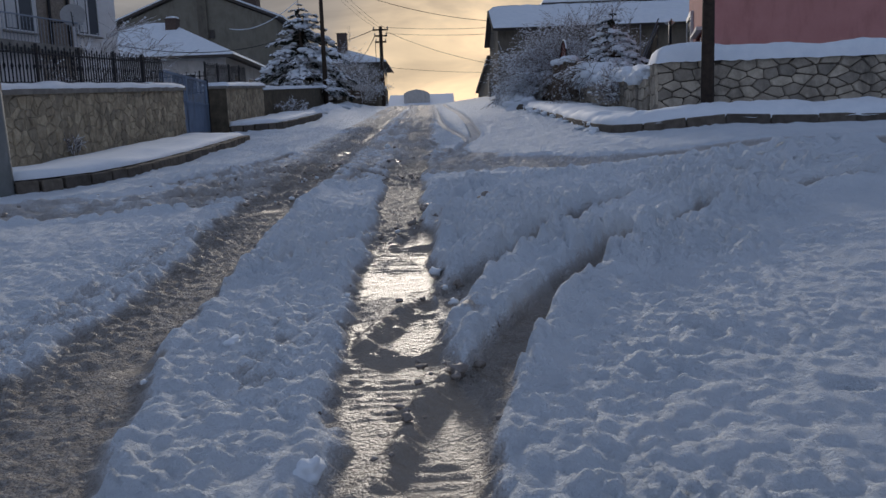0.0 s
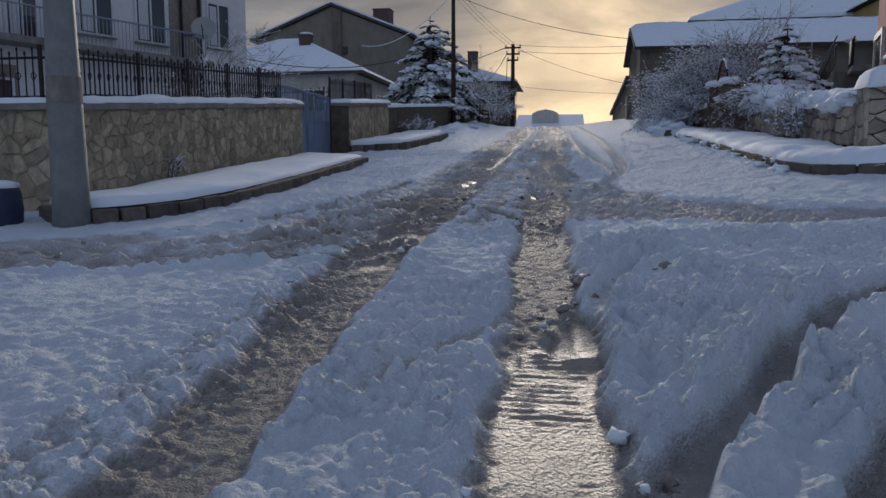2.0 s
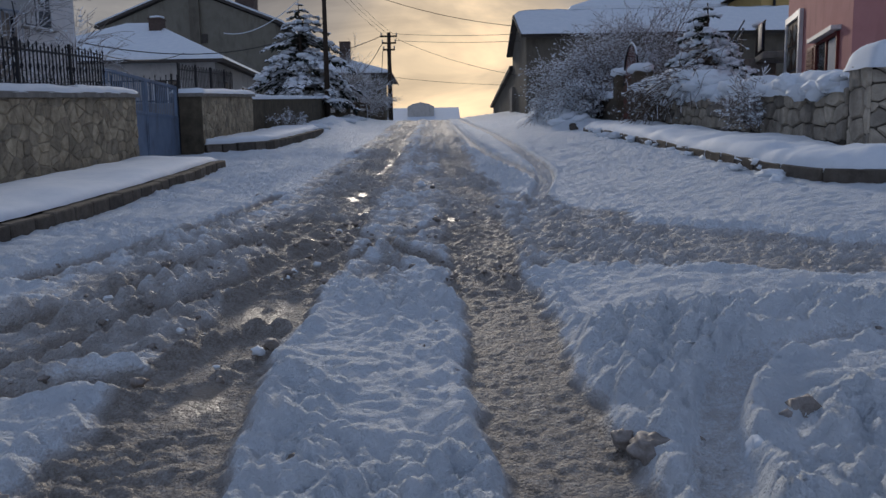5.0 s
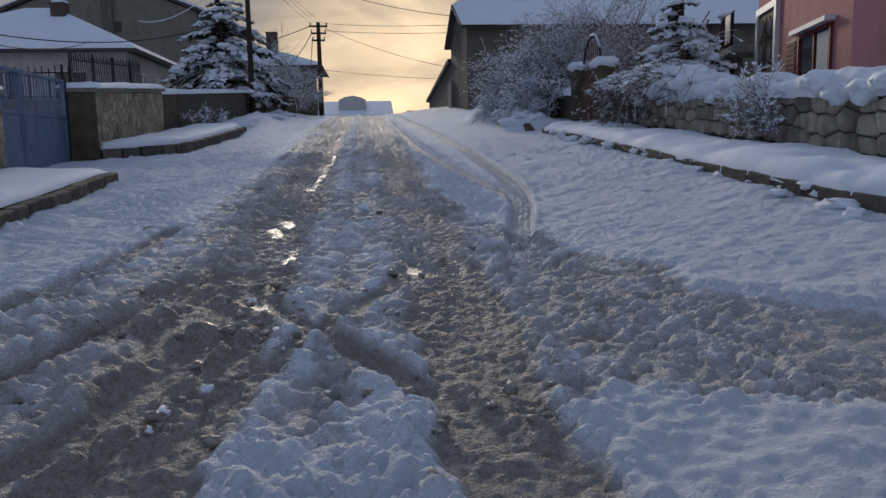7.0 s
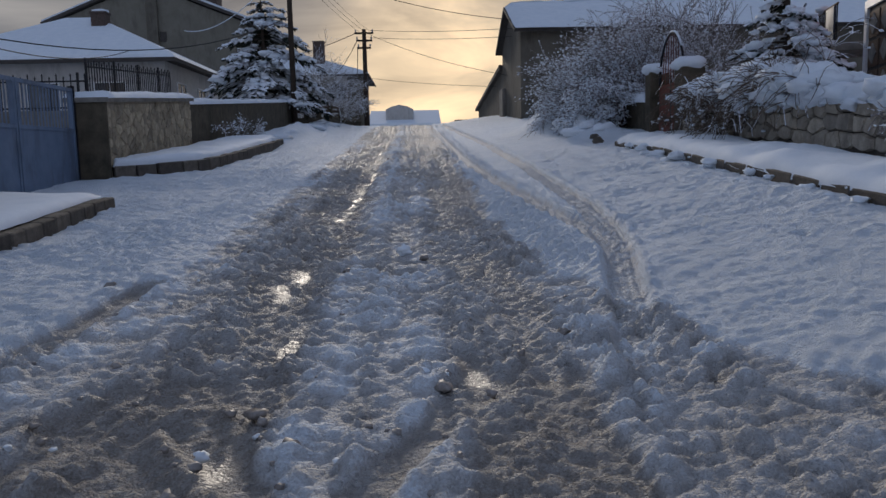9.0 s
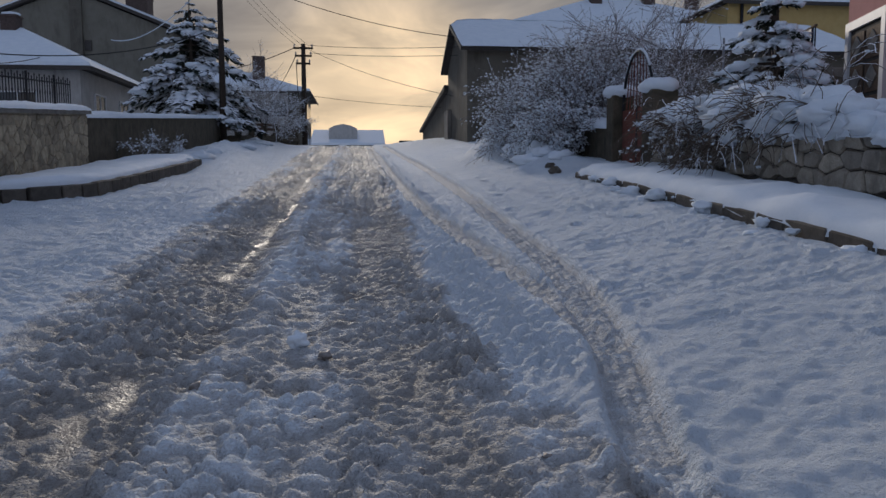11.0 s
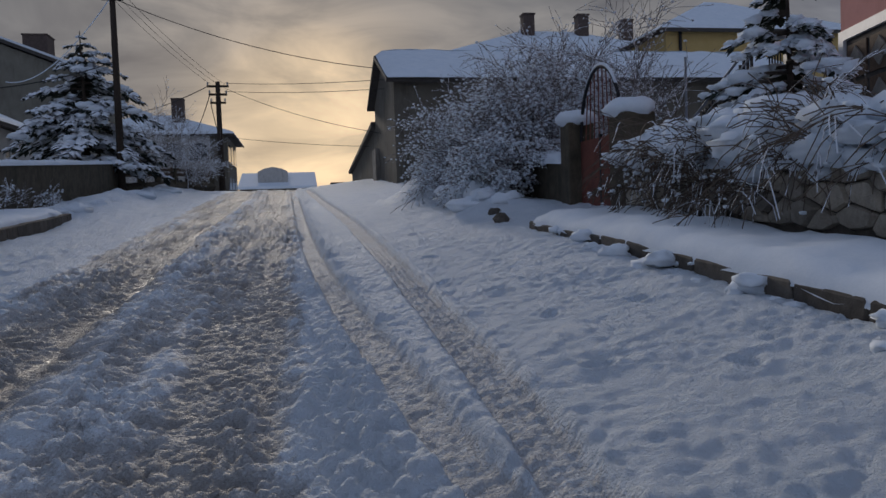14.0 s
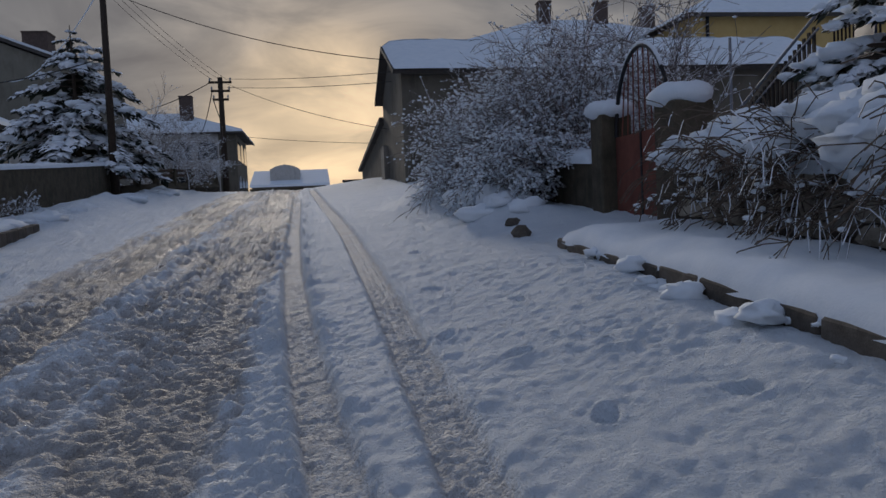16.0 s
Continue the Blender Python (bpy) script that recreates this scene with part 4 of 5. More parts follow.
wall_snow([(RW - 0.06, 16.3), (9, 16.3), (14.5, 16.3)], [(RW - 0.06, 17.0), (9, 17.0), (14.5, 17.0)], lambda x, y: 3.0, "thick rounded snow cap on the corner wall", 0.30, 8, 0.05, 0.04, 130, 12, 0.06)
wall_snow([(RW - 0.05, 17.0), (RW - 0.05, 22), (RW - 0.05, 28.2)], [(RW + 0.5, 17.0), (RW + 0.5, 22), (RW + 0.5, 28.2)], lambda x, y: float(rtop(max(y, 17.5))), "heaped snow on the crumbling side wall", 0.24, 9, 0.06, 0.10, 160, 12, 0.06)


# ---- houses ----
def window(parent, origin, along, up_w, up_h, frame_mat=WHITEPAINT, depth=0.10, mullions=1, curtain=False, sill=True, out=None):
    """A framed window on a facade: origin is its lower left corner, along the facade's direction."""
    o, d = Vector(origin), Vector(along).normalized()
    n = Vector((d.y, -d.x, 0)) if out is None else Vector(out)
    m = Matrix((( d.x, n.x, 0, o.x), (d.y, n.y, 0, o.y), (0, 0, 1, o.z), (0, 0, 0, 1)))
    w = part("window", Shape().box(0, up_w, -0.02, 0.012, 0, up_h, 0, m), GLASS, parent, "dark window glass in a painted frame")
    fr = Shape()
    t = 0.07
    fr.box(-t, 0, -0.02, depth * 0.6, -t, up_h + t, 0, m).box(up_w, up_w + t, -0.02, depth * 0.6, -t, up_h + t, 0, m)
    fr.box(0, up_w, -0.02, depth * 0.6, -t, 0, 0, m).box(0, up_w, -0.02, depth * 0.6, up_h, up_h + t, 0, m)
    part("frame", fr, frame_mat, w)
    for k in range(mullions):
        c = up_w * (k + 1) / (mullions + 1)
        part("mullion", Shape().box(c - 0.03, c + 0.03, 0.012, depth * 0.45, 0, up_h, 0, m), frame_mat, w)
    if curtain:
        part("curtain", Shape().box(up_w * 0.08, up_w * 0.42, 0.0125, 0.016, 0.05, up_h * 0.95, 0, m), CURTAIN, w)
    if sill:
        part("sill", Shape().box(-0.12, up_w + 0.12, 0, depth * 1.4, -t - 0.06, -t - 0.003, 0, m), CONCRETE, w)
    return w


def chimney(x, y, z0, z1, w=0.5, mat=None, snow=True, name="chimney", parent=None):
    c = part(name, Shape().box(x - w / 2, x + w / 2, y - w / 2, y + w / 2, z0, z1 - 0.1).box(x - w / 2 - 0.06, x + w / 2 + 0.06, y - w / 2 - 0.06, y + w / 2 + 0.06, z1 - 0.1, z1, 0.02), mat or BRICK, parent)
    if snow:
        part("snow", Shape().lump((x, y, z1 + 0.05), w * 0.62, x, 0.28, 0.2, 10, 6), SNOW, c, "small snow cap", smooth=True)
    return c


def hip_roof(x0, x1, y0, y1, z, h, inset, over=0.5):
    x0, x1, y0, y1 = x0 - over, x1 + over, y0 - over, y1 + over
    long_x = (x1 - x0) > (y1 - y0)
    if long_x:
        r = [(x0 + inset, (y0 + y1) / 2, z + h), (x1 - inset, (y0 + y1) / 2, z + h)]
    else:
        r = [((x0 + x1) / 2, y0 + inset, z + h), ((x0 + x1) / 2, y1 - inset, z + h)]
    vs = [(x0, y0, z), (x1, y0, z), (x1, y1, z), (x0, y1, z)] + r
    fs = [(0, 1, 5, 4), (1, 2, 5), (2, 3, 4, 5), (3, 0, 4)] if long_x else [(0, 1, 4), (1, 2, 5, 4), (2, 3, 5), (3, 0, 4, 5)]
    return vs, fs


def roof_parts(parent, x0, x1, y0, y1, z, h, inset, over=0.5, snow=0.18):
    vs, fs = hip_roof(x0, x1, y0, y1, z, h, inset, over)
    sh = Shape().add(vs, fs + [(3, 2, 1, 0)])
    r = part("roof", sh, EAVE, parent, "hipped roof under snow")
    vs2 = [(x, y, zz + (0.05 if i < 4 else snow)) for i, (x, y, zz) in enumerate(vs)]
    # the snow blanket, with a soft thick edge
    e = [(x, y, zz + snow) for x, y, zz in vs2[:4]]
    cx, cy = (x0 + x1) / 2, (y0 + y1) / 2
    top = [(cx + (x - cx) * 0.985, cy + (y - cy) * 0.985, zz) for x, y, zz in e] + [(x, y, zz + 0.12) for x, y, zz in vs2[4:]]
    sn = Shape().add(vs2[:4] + top, [tuple(q + 4 for q in f) for f in fs] + [(0, 1, 5, 4), (1, 2, 6, 5), (2, 3, 7, 6), (3, 0, 4, 7), (3, 2, 1, 0)])
    part("roof_snow", sn, SNOW, r, "smooth white snow")
    part("fascia", Shape().box(x0 - over, x1 + over, y0 - over, y0 - over + 0.06, z - 0.16, z + 0.04).box(x1 + over - 0.06, x1 + over, y0 - over + 0.062, y1 + over, z - 0.16, z + 0.04), EAVE, r)
    return r


# tiled house behind the iron fence
A = thing("tiled_house", "two-storey house clad in beige and brown tiles", "house", (-18, 27, 1.9))
part("wall", Shape().box(-24, -14, 12, 34.7, 1.0, 11.5), TILES, A, "pale square tiles")
part("tile_band", Shape().box(-14, -13.97, 30.7, 32.3, 2.5, 11.0), MOSAIC, A, "brown diamond pattern tiles")
part("tile_band", Shape().box(-14, -13.97, 14.0, 24.6, 2.0, 4.9), MOSAIC, A, "brown diamond pattern tiles")
part("downpipe", Shape().tube([(-13.9, 31.2, 2), (-13.9, 31.2, 11)], 0.06, 8), IRON, A)
part("downpipe", Shape().tube([(-13.9, 32.1, 2), (-13.9, 32.1, 11)], 0.06, 8), IRON, A)
for y0, w, z0, h in ((32.6, 1.05, 6.5, 1.7), (29.2, 1.25, 6.3, 1.8), (26.9, 1.25, 6.3, 1.8), (24.4, 0.95, 5.85, 2.2)):
    window(A, (-13.97, y0, z0), (0, 1, 0), w, h, mullions=1, curtain=True, out=(1, 0, 0))
for y0 in (15.0, 19.5, 23.0):
    window(A, (-13.95, y0, 3.1), (0, 1, 0), 1.4, 1.3, mullions=1, out=(1, 0, 0))
balc = part("balcony", Shape().box(-13.968, -12.9, 14, 31.9, 5.5, 5.72, 0.02), CONCRETE, A, "long concrete balcony")
rl = Shape()
for k in range(120):
    y = 14.1 + k * 0.148
    rl.tube([(-12.98, y, 5.72), (-12.98, y, 6.65)], 0.014, 4)
part("railing", rl, GREY_STEEL, balc, "pale grey upright bars")
part("handrail", Shape().box(-13.02, -12.94, 14, 31.9, 6.65, 6.7), GREY_STEEL, balc)
roof_parts(A, -24, -14, 12, 34.7, 11.5, 2.5, 5, 0.6)
# it stands askew to the street
turn_a = Matrix.Translation((-14, 34.7, 0)) @ Matrix.Rotation(radians(-23), 4, "Z") @ Matrix.Translation((14, -34.7, 0))
A.matrix_basis = turn_a @ A.matrix_basis


def dish(at, aim, r, parent=None):
    t = thing("satellite_dish", "grey round satellite dish on a bracket", "satellite dish", at)
    m = look(at, aim)
    sh, n = Shape(), 20
    vs = [m @ Vector((0, 0, 0.12 * r * 2))]
    for j, q in enumerate((0.35, 0.7, 1.0)):
        vs += [m @ Vector((r * q * math.cos(2 * math.pi * k / n), r * q * math.sin(2 * math.pi * k / n), 0.24 * r * (1 - q * q))) for k in range(n)]
    fs = [(0, 1 + k, 1 + (k + 1) % n) for k in range(n)]
    for j in range(2):
        fs += [(1 + j * n + k, 1 + (j + 1) * n + k, 1 + (j + 1) * n + (k + 1) % n, 1 + j * n + (k + 1) % n) for k in range(n)]
    part("bowl", sh.add(vs, fs), DISH, t, smooth=True)
    part("arm", Shape().tube([m @ Vector((0, -r, 0)), m @ Vector((0, -r * 0.3, -r * 1.1))], 0.018, 6), IRON, t)
    part("bracket", Shape().tube([m @ Vector((0, 0, 0.25 * r)), Vector(at) + Vector((-0.35, 0.1, -0.25)), Vector(at) + Vector((-0.9, 0.1, -0.25))], 0.03, 6), IRON, t)
    return t


dish(tuple(turn_a @ Vector((-13.1, 31.6, 7.0))), (-8, 12, 14), 0.48)

# white house with a hipped roof
B = thing("white_house", "low cream house with a broad snowy hipped roof", "house", (-19, 57, 3.5))
part("wall", Shape().box(-27, -14.3, 53.3, 64, 2.5, 7.7), WHITEWALL, B)
roof_parts(B, -27, -14.3, 53.3, 64, 7.75, 2.9, 6.2, 0.75)
chimney(-19.1, 57.5, 9.0, 11.0, 0.8, parent=B)
chimney(-25.7, 56.5, 8.5, 11.0, 0.6, parent=B)
for x0 in (-25, -21.5, -18):
    window(B, (x0, 53.28, 5.2), (1, 0, 0), 1.6, 1.4, out=(0, -1, 0))
window(B, (-14.28, 55.2, 5.1), (0, 1, 0), 1.5, 1.6, out=(1, 0, 0))
window(B, (-14.28, 59.2, 5.1), (0, 1, 0), 1.5, 1.6, out=(1, 0, 0))

# big olive gabled house behind
C = thing("gabled_house", "tall olive-grey house with a blank gable wall", "house", (-20, 80, 4.2))
part("wall", Shape().prism([(-31.2, 2), (-15.6, 2), (-15.6, 14.0), (-23.4, 17.1), (-31.2, 14.0)], "y", 78, 92), OLIVE, C)
part("roof", Shape().prism([(-31.9, 13.85), (-23.4, 17.2), (-14.9, 13.85), (-14.9, 14.1), (-23.4, 17.45), (-31.9, 14.1)], "y", 77.6, 92.4), EAVE, C)
part("roof_snow", Shape().prism([(-31.9, 14.11), (-23.4, 17.46), (-14.9, 14.11), (-14.9, 14.3), (-23.4, 17.65), (-31.9, 14.3)], "y", 77.8, 92.4), SNOW, C)
part("flue", Shape().box(-23.3, -22.4, 77.72, 78, 2, 16.8), BARNWALL, C, "dark pilaster up the gable")
part("vent", Shape().box(-22.3, -21.8, 77.9, 78, 12.4, 13.2), EAVE, C)
chimney(-18.6, 80, 14.0, 17.0, 1.7, snow=False, parent=C)

# far verandah house by the crest
D = thing("verandah_house", "two-storey brown and cream house with arched verandahs", "house", (-12, 106, 4.8))
part("wall", Shape().box(-24, -9.2, 104, 118, 1, 12.0), WHITEWALL, D)
part("corner_bay", Shape().box(-9.198, -7.4, 104.5, 117, 1, 12.0), BARNWALL, D, "brown verandah front")
for z0 in (5.6, 9.3):
    for k in range(3):
        y = 105.2 + k * 3.9
        ar = [(y + 0.2, z0), (y + 3.2, z0), (y + 3.2, z0 + 1.3)] + [(y + 1.7 + 1.5 * math.cos(a), z0 + 1.3 + 0.8 * math.sin(a)) for a in (0.6, 1.2, 1.9, 2.5)] + [(y + 0.2, z0 + 1.3)]
        part("arch_opening", Shape().prism(ar, "x", -7.42, -7.36), GLASS, D, "dark arched verandah opening")
    for k in range(2):
        x = -13.0 + k * 2.7 - 1
        ar = [(x, z0), (x + 2.0, z0), (x + 2.0, z0 + 1.2)] + [(x + 1.0 + math.cos(a), z0 + 1.2 + 0.8 * math.sin(a)) for a in (0.6, 1.2, 1.9, 2.5)] + [(x, z0 + 1.2)]
        part("arch_opening", Shape().prism(ar, "y", 103.93, 103.99), GLASS, D, "dark arched opening")
    for x in (-22, -19, -16.5):
        window(D, (x, 103.98, z0), (1, 0, 0), 1.2, 1.5, frame_mat=BROWNWOOD, out=(0, -1, 0))
roof_parts(D, -24, -7.4, 104, 118, 12.1, 2.7, 7.5, 0.9, 0.25)
chimney(-12.8, 108, 12.6, 16.6, 1.3, snow=False, parent=D)

# low far building over the crest
Fb = thing("far_flat_building", "low far building with a snowy roof and a round-topped skylight", "building", (-1.5, 150, 0))
part("wall", Shape().box(-9.5, 3.0, 150, 162, -4, 8.2), BARNWALL, Fb)
part("roof_snow", Shape().add([(-9.8, 149.6, 7.9), (3.3, 149.6, 7.9), (3.3, 162, 10.9), (-9.8, 162, 10.9), (-9.8, 149.6, 8.3), (3.3, 149.6, 8.3), (3.3, 162, 11.3), (-9.8, 162, 11.3)], [(3, 2, 1, 0), (4, 5, 6, 7), (0, 1, 5, 4), (1, 2, 6, 5), (2, 3, 7, 6), (3, 0, 4, 7)]), SNOW, Fb)
part("skylight", Shape().prism([(-6.6, 9.0), (-1.6, 9.0), (-1.6, 11.0), (-2.6, 11.5), (-4.1, 11.8), (-5.6, 11.5), (-6.6, 11.0)], "y", 153.0, 160), WHITEWALL, Fb, "round-topped grey skylight box")
tagged(part("guard_wall", Shape().box(-5.6, 3.0, 96, 96.4, 2.0, 5.75), DARK_CONCRETE), "low dark parapet beyond the crest", "wall", kind="structure")
sh = thing("roadside_shelter", "small far flat-roofed shelter on thin posts", "shelter", (4.6, 118, 1))
part("roof", Shape().box(4.2, 7.6, 117, 119, 7.0, 7.25, 0.03), EAVE, sh)
for x in (4.4, 6.0, 7.4):
    part("post", Shape().tube([(x, 118, -1), (x, 118, 7.0)], 0.08, 6), EAVE, sh)

# barn on the right with its long roof
Bn = thing("barn", "long brown-grey rendered barn with a snowy pitched roof", "barn", (12, 52, 3.6))
part("wall", Shape().prism([(48.4, 2), (56, 2), (56, 8.2), (52.2, 9.7), (48.4, 8.2)], "x", 3.85, 22.3), BARNWALL, Bn)
part("roof", Shape().prism([(47.9, 8.02), (52.2, 9.75), (56.4, 8.02), (56.4, 8.18), (52.2, 9.92), (47.9, 8.18)], "x", 3.5, 22.6), EAVE, Bn, "dark roof edge")


def roof_blanket(x0, x1, ya, yb, za, zb, thick, seed, nx=60, ny=10):
    """Snow on one roof slope from its eave (ya, za) to its ridge (yb, zb)."""
    vs, fs = [], []
    for i in range(nx + 1):
        for j in range(ny + 1):
            u, v = i / nx, j / ny
            x, y = x0 + (x1 - x0) * u, ya + (yb - ya) * v
            n = noise.noise(Vector((x * 0.9, y * 0.9, seed))) + 0.4 * noise.noise(Vector((x * 3, y * 3, seed)))
            p = (1 - abs(2 * u - 1) ** 40) ** 0.5 * (1 - (1 - v) ** 14) ** 0.5
            vs.append((x, y - 0.10 * (1 - v) ** 14 * (1 + n), za + (zb - za) * v + thick * p * (1 + 0.3 * n) - 0.03))
    fs = [(i * (ny + 1) + j, (i + 1) * (ny + 1) + j, (i + 1) * (ny + 1) + j + 1, i * (ny + 1) + j + 1) for i in range(nx) for j in range(ny)]
    return Shape().add(vs, fs)


part("roof_snow", roof_blanket(3.55, 22.6, 47.85, 52.25, 8.2, 9.95, 0.28, 1), SNOW, Bn, "thick white snow on the near slope", smooth=True)
part("roof_snow", roof_blanket(3.55, 22.6, 56.45, 52.15, 8.2, 9.95, 0.28, 2), SNOW, Bn, smooth=True)
part("buttress", Shape().box(3.65, 3.849, 54.5, 56, 2, 6.0), CONCRETE, Bn)
Sd = thing("lean_to_shed", "low brown-grey shed built against the barn", "shed", (6, 63, 4.2))
part("wall", Shape().prism([(56.01, 2), (74, 2), (74, 5.9), (56.01, 7.2)], "x", 3.9, 9), BARNWALL, Sd)
part("roof", Shape().prism([(56.02, 7.2), (74.2, 5.9), (74.2, 6.1), (56.02, 7.45)], "x", 3.65, 9.3), EAVE, Sd)

# hipped house behind the barn, and a yellow one beside it
E1 = thing("hipped_house", "house behind the barn with a broad snowy hipped roof", "house", (16, 66, 4.2))
part("wall", Shape().box(9.3, 25.0, 63, 74, 3, 11.9), OLIVE, E1)
roof_parts(E1, 9.3, 25.0, 63, 74, 11.95, 2.7, 6.8, 0.8, 0.25)
for x, z in ((15.5, 15.9), (19.3, 15.9), (22.5, 15.6)):
    chimney(x, 67.5, 13.4, z, 0.75, snow=False, parent=E1)
E2 = thing("yellow_house", "ochre yellow house with a snow-covered roof", "house", (24, 58, 4.2))
part("wall", Shape().box(19.8, 31, 56.5, 66, 3, 12.2), YELLOW, E2)
roof_parts(E2, 19.8, 31, 56.5, 66, 12.25, 2.6, 5.5, 0.5)
part("downpipe", Shape().tube([(20.6, 56.4, 4), (20.6, 56.4, 12.2)], 0.09, 8), IRON, E2)

# pink house at the corner
Pk = thing("pink_house", "salmon pink rendered house with a balcony and red shutters", "house", (11, 26, 2.5))
part("wall", Shape().box(7.95, 18, 23.25, 30.4, 1.5, 10.5), PINK, Pk)
part("rear_wall", Shape().box(9.6, 18, 30.402, 33.5, 1.5, 10.5), YELLOW, Pk, "ochre rendered rear wing")
roof_parts(Pk, 7.95, 18, 23.25, 33.5, 10.6, 2.4, 4, 0.6)
bal = part("balcony", Shape().box(7.25, 9.598, 30.42, 32.2, 4.72, 4.92, 0.03), CONCRETE, Pk, "concrete balcony slab")
for k in range(12):
    part("bar", Shape().tube([(7.3, 30.5 + k * 0.148, 4.92), (7.3, 30.5 + k * 0.148, 5.82)], 0.018, 5), IRON, bal)
part("handrail", Shape().tube([(7.3, 30.45, 5.85), (7.3, 32.15, 5.85)], 0.03, 6), BROWNWOOD, bal)
part("cloth", Shape().box(7.22, 7.26, 30.5, 31.2, 5.0, 5.8, 0.01), BLUEPLASTIC, bal, "dark blue cloth over the railing")
part("snow", Shape().lump((7.3, 31.8, 5.92), 0.2, 4, 0.5, 0.3, 9, 6), SNOW, bal, smooth=True)
dr = part("door", Shape().box(7.90, 7.948, 28.43, 30.07, 3.4, 5.62), EAVE, Pk, "dark panelled double door in a pale surround")
part("surround", Shape().box(7.84, 7.947, 28.24, 28.428, 3.4, 5.80).box(7.84, 7.947, 30.072, 30.26, 3.4, 5.80).box(7.84, 7.947, 28.43, 30.07, 5.622, 5.80), TILES, dr, "pale stone door surround")
for j in range(2):
    y0 = 28.50 + j * 0.80
    for k in range(3):
        z0 = 3.55 + k * 0.68
        part("panel", Shape().box(7.87, 7.9, y0, y0 + 0.70, z0, z0 + 0.60, 0.012), BROWNWOOD, dr)
        part("lozenge", Shape().prism([(y0 + 0.35, z0 + 0.06), (y0 + 0.62, z0 + 0.30), (y0 + 0.35, z0 + 0.54), (y0 + 0.08, z0 + 0.30)], "x", 7.845, 7.869), CONCRETE, dr, "pale carved lozenge")
win = window(Pk, (7.945, 24.35, 3.55), (0, 1, 0), 2.05, 0.98, frame_mat=REDPAINT, out=(-1, 0, 0), curtain=True)
sht = part("shutter", Shape().box(7.88, 7.944, 26.53, 27.36, 3.45, 4.58), REDPAINT, Pk, "open dark red louvred shutter")
for k in range(9):
    part("slat", Shape().box(7.862, 7.88, 26.60, 27.29, 3.54 + k * 0.112, 3.62 + k * 0.112), RUSTGATE, sht)
window(Pk, (7.945, 24.6, 6.9), (0, 1, 0), 1.5, 1.2, frame_mat=REDPAINT, out=(-1, 0, 0))
part("window_hood", Shape().box(7.72, 7.944, 24.15, 26.60, 4.62, 4.72), TILES, Pk, "pale concrete window hood")
turn_p = Matrix.Translation((8.84, 26.49, 0)) @ Matrix.Rotation(radians(-13.9), 4, "Z") @ Matrix.Translation((-7.95, -26.49, 0))
Pk.matrix_basis = turn_p @ Pk.matrix_basis


# ---- gate, fences, lamp and poles ----
def iron_fence(name, label, p0, p1, z0, z1, height, gap=0.13, scroll=True, mat=None, bar=0.015):
    """Upright bars with spear tips between two rails, with small scrolls; z0 and z1 are the foot heights at its ends."""
    mat = mat or IRON
    f = thing(name, label, "fence", (*p0, z0))
    p0, p1 = Vector((*p0, z0)), Vector((*p1, z1))
    L = (p1 - p0).length
    n = int(L / gap)
    up = Vector((0, 0, 1))
    for h in (0.12, height * 0.80):
        part("rail", Shape().tube([p0 + up * h, p1 + up * h], 0.02, 4), mat, f)
    for k in range(n + 1):
        p = p0 + (p1 - p0) * (k / n)
        tall = height * (1.0 if k % 2 else 0.93)
        part("bar", Shape().tube([p, p + up * (tall - 0.06), p + up * (tall - 0.055), p + up * tall], [bar, bar, bar * 1.9, 0.002], 4), mat, f)
        if scroll and k % 2:
            c = p + up * height * 0.48
            d = (p1 - p0).normalized()
            pts = [c + d * 0.055 * math.cos(a) * (1 - a / 14) + up * 0.075 * math.sin(a) * (1 - a / 14) for a in [i * 0.8 for i in range(9)]]
            part("scroll", Shape().tube(pts, 0.010, 3), mat, f)
    for k in range(0, n + 1, max(1, int(1.9 / gap))):
        p = p0 + (p1 - p0) * (k / n)
        part("post", Shape().box(p.x - 0.025, p.x + 0.025, p.y - 0.025, p.y + 0.025, p.z - 0.1, p.z + height * 1.02), mat, f)
    return f


iron_fence("iron_fence", "black wrought iron fence with scrolls on the garden wall", (LW - 0.2, 13.6), (LW - 0.2, 22.4), ltop(13.6) + 0.1, ltop(22.4) + 0.1, 0.86)
iron_fence("iron_fence", "black wrought iron fence with scrolls on the side street wall", (-14.0, 13.62), (LW - 0.25, 13.62), ltop(13.4) + 0.1, ltop(13.4) + 0.1, 0.90)
iron_fence("iron_fence", "black iron fence with ornate top behind the gate wall", (-9.2, 31.1), (-9.2, 37.6), 4.0, 4.45, 0.95, 0.16)
iron_fence("iron_fence", "plain black iron fence across the yard", (-17.0, 31.1), (-9.25, 31.1), 3.65, 3.65, 0.95, 0.17, False)
tagged(part("wall_yard", Shape().box(-17, -9.0, 31.0, 31.25, 1.5, 3.7).box(-9.3, -9.05, 31.252, 37.7, 1.5, 4.1), CONCRETE), "low cement yard wall under the iron fence", "wall", kind="structure")

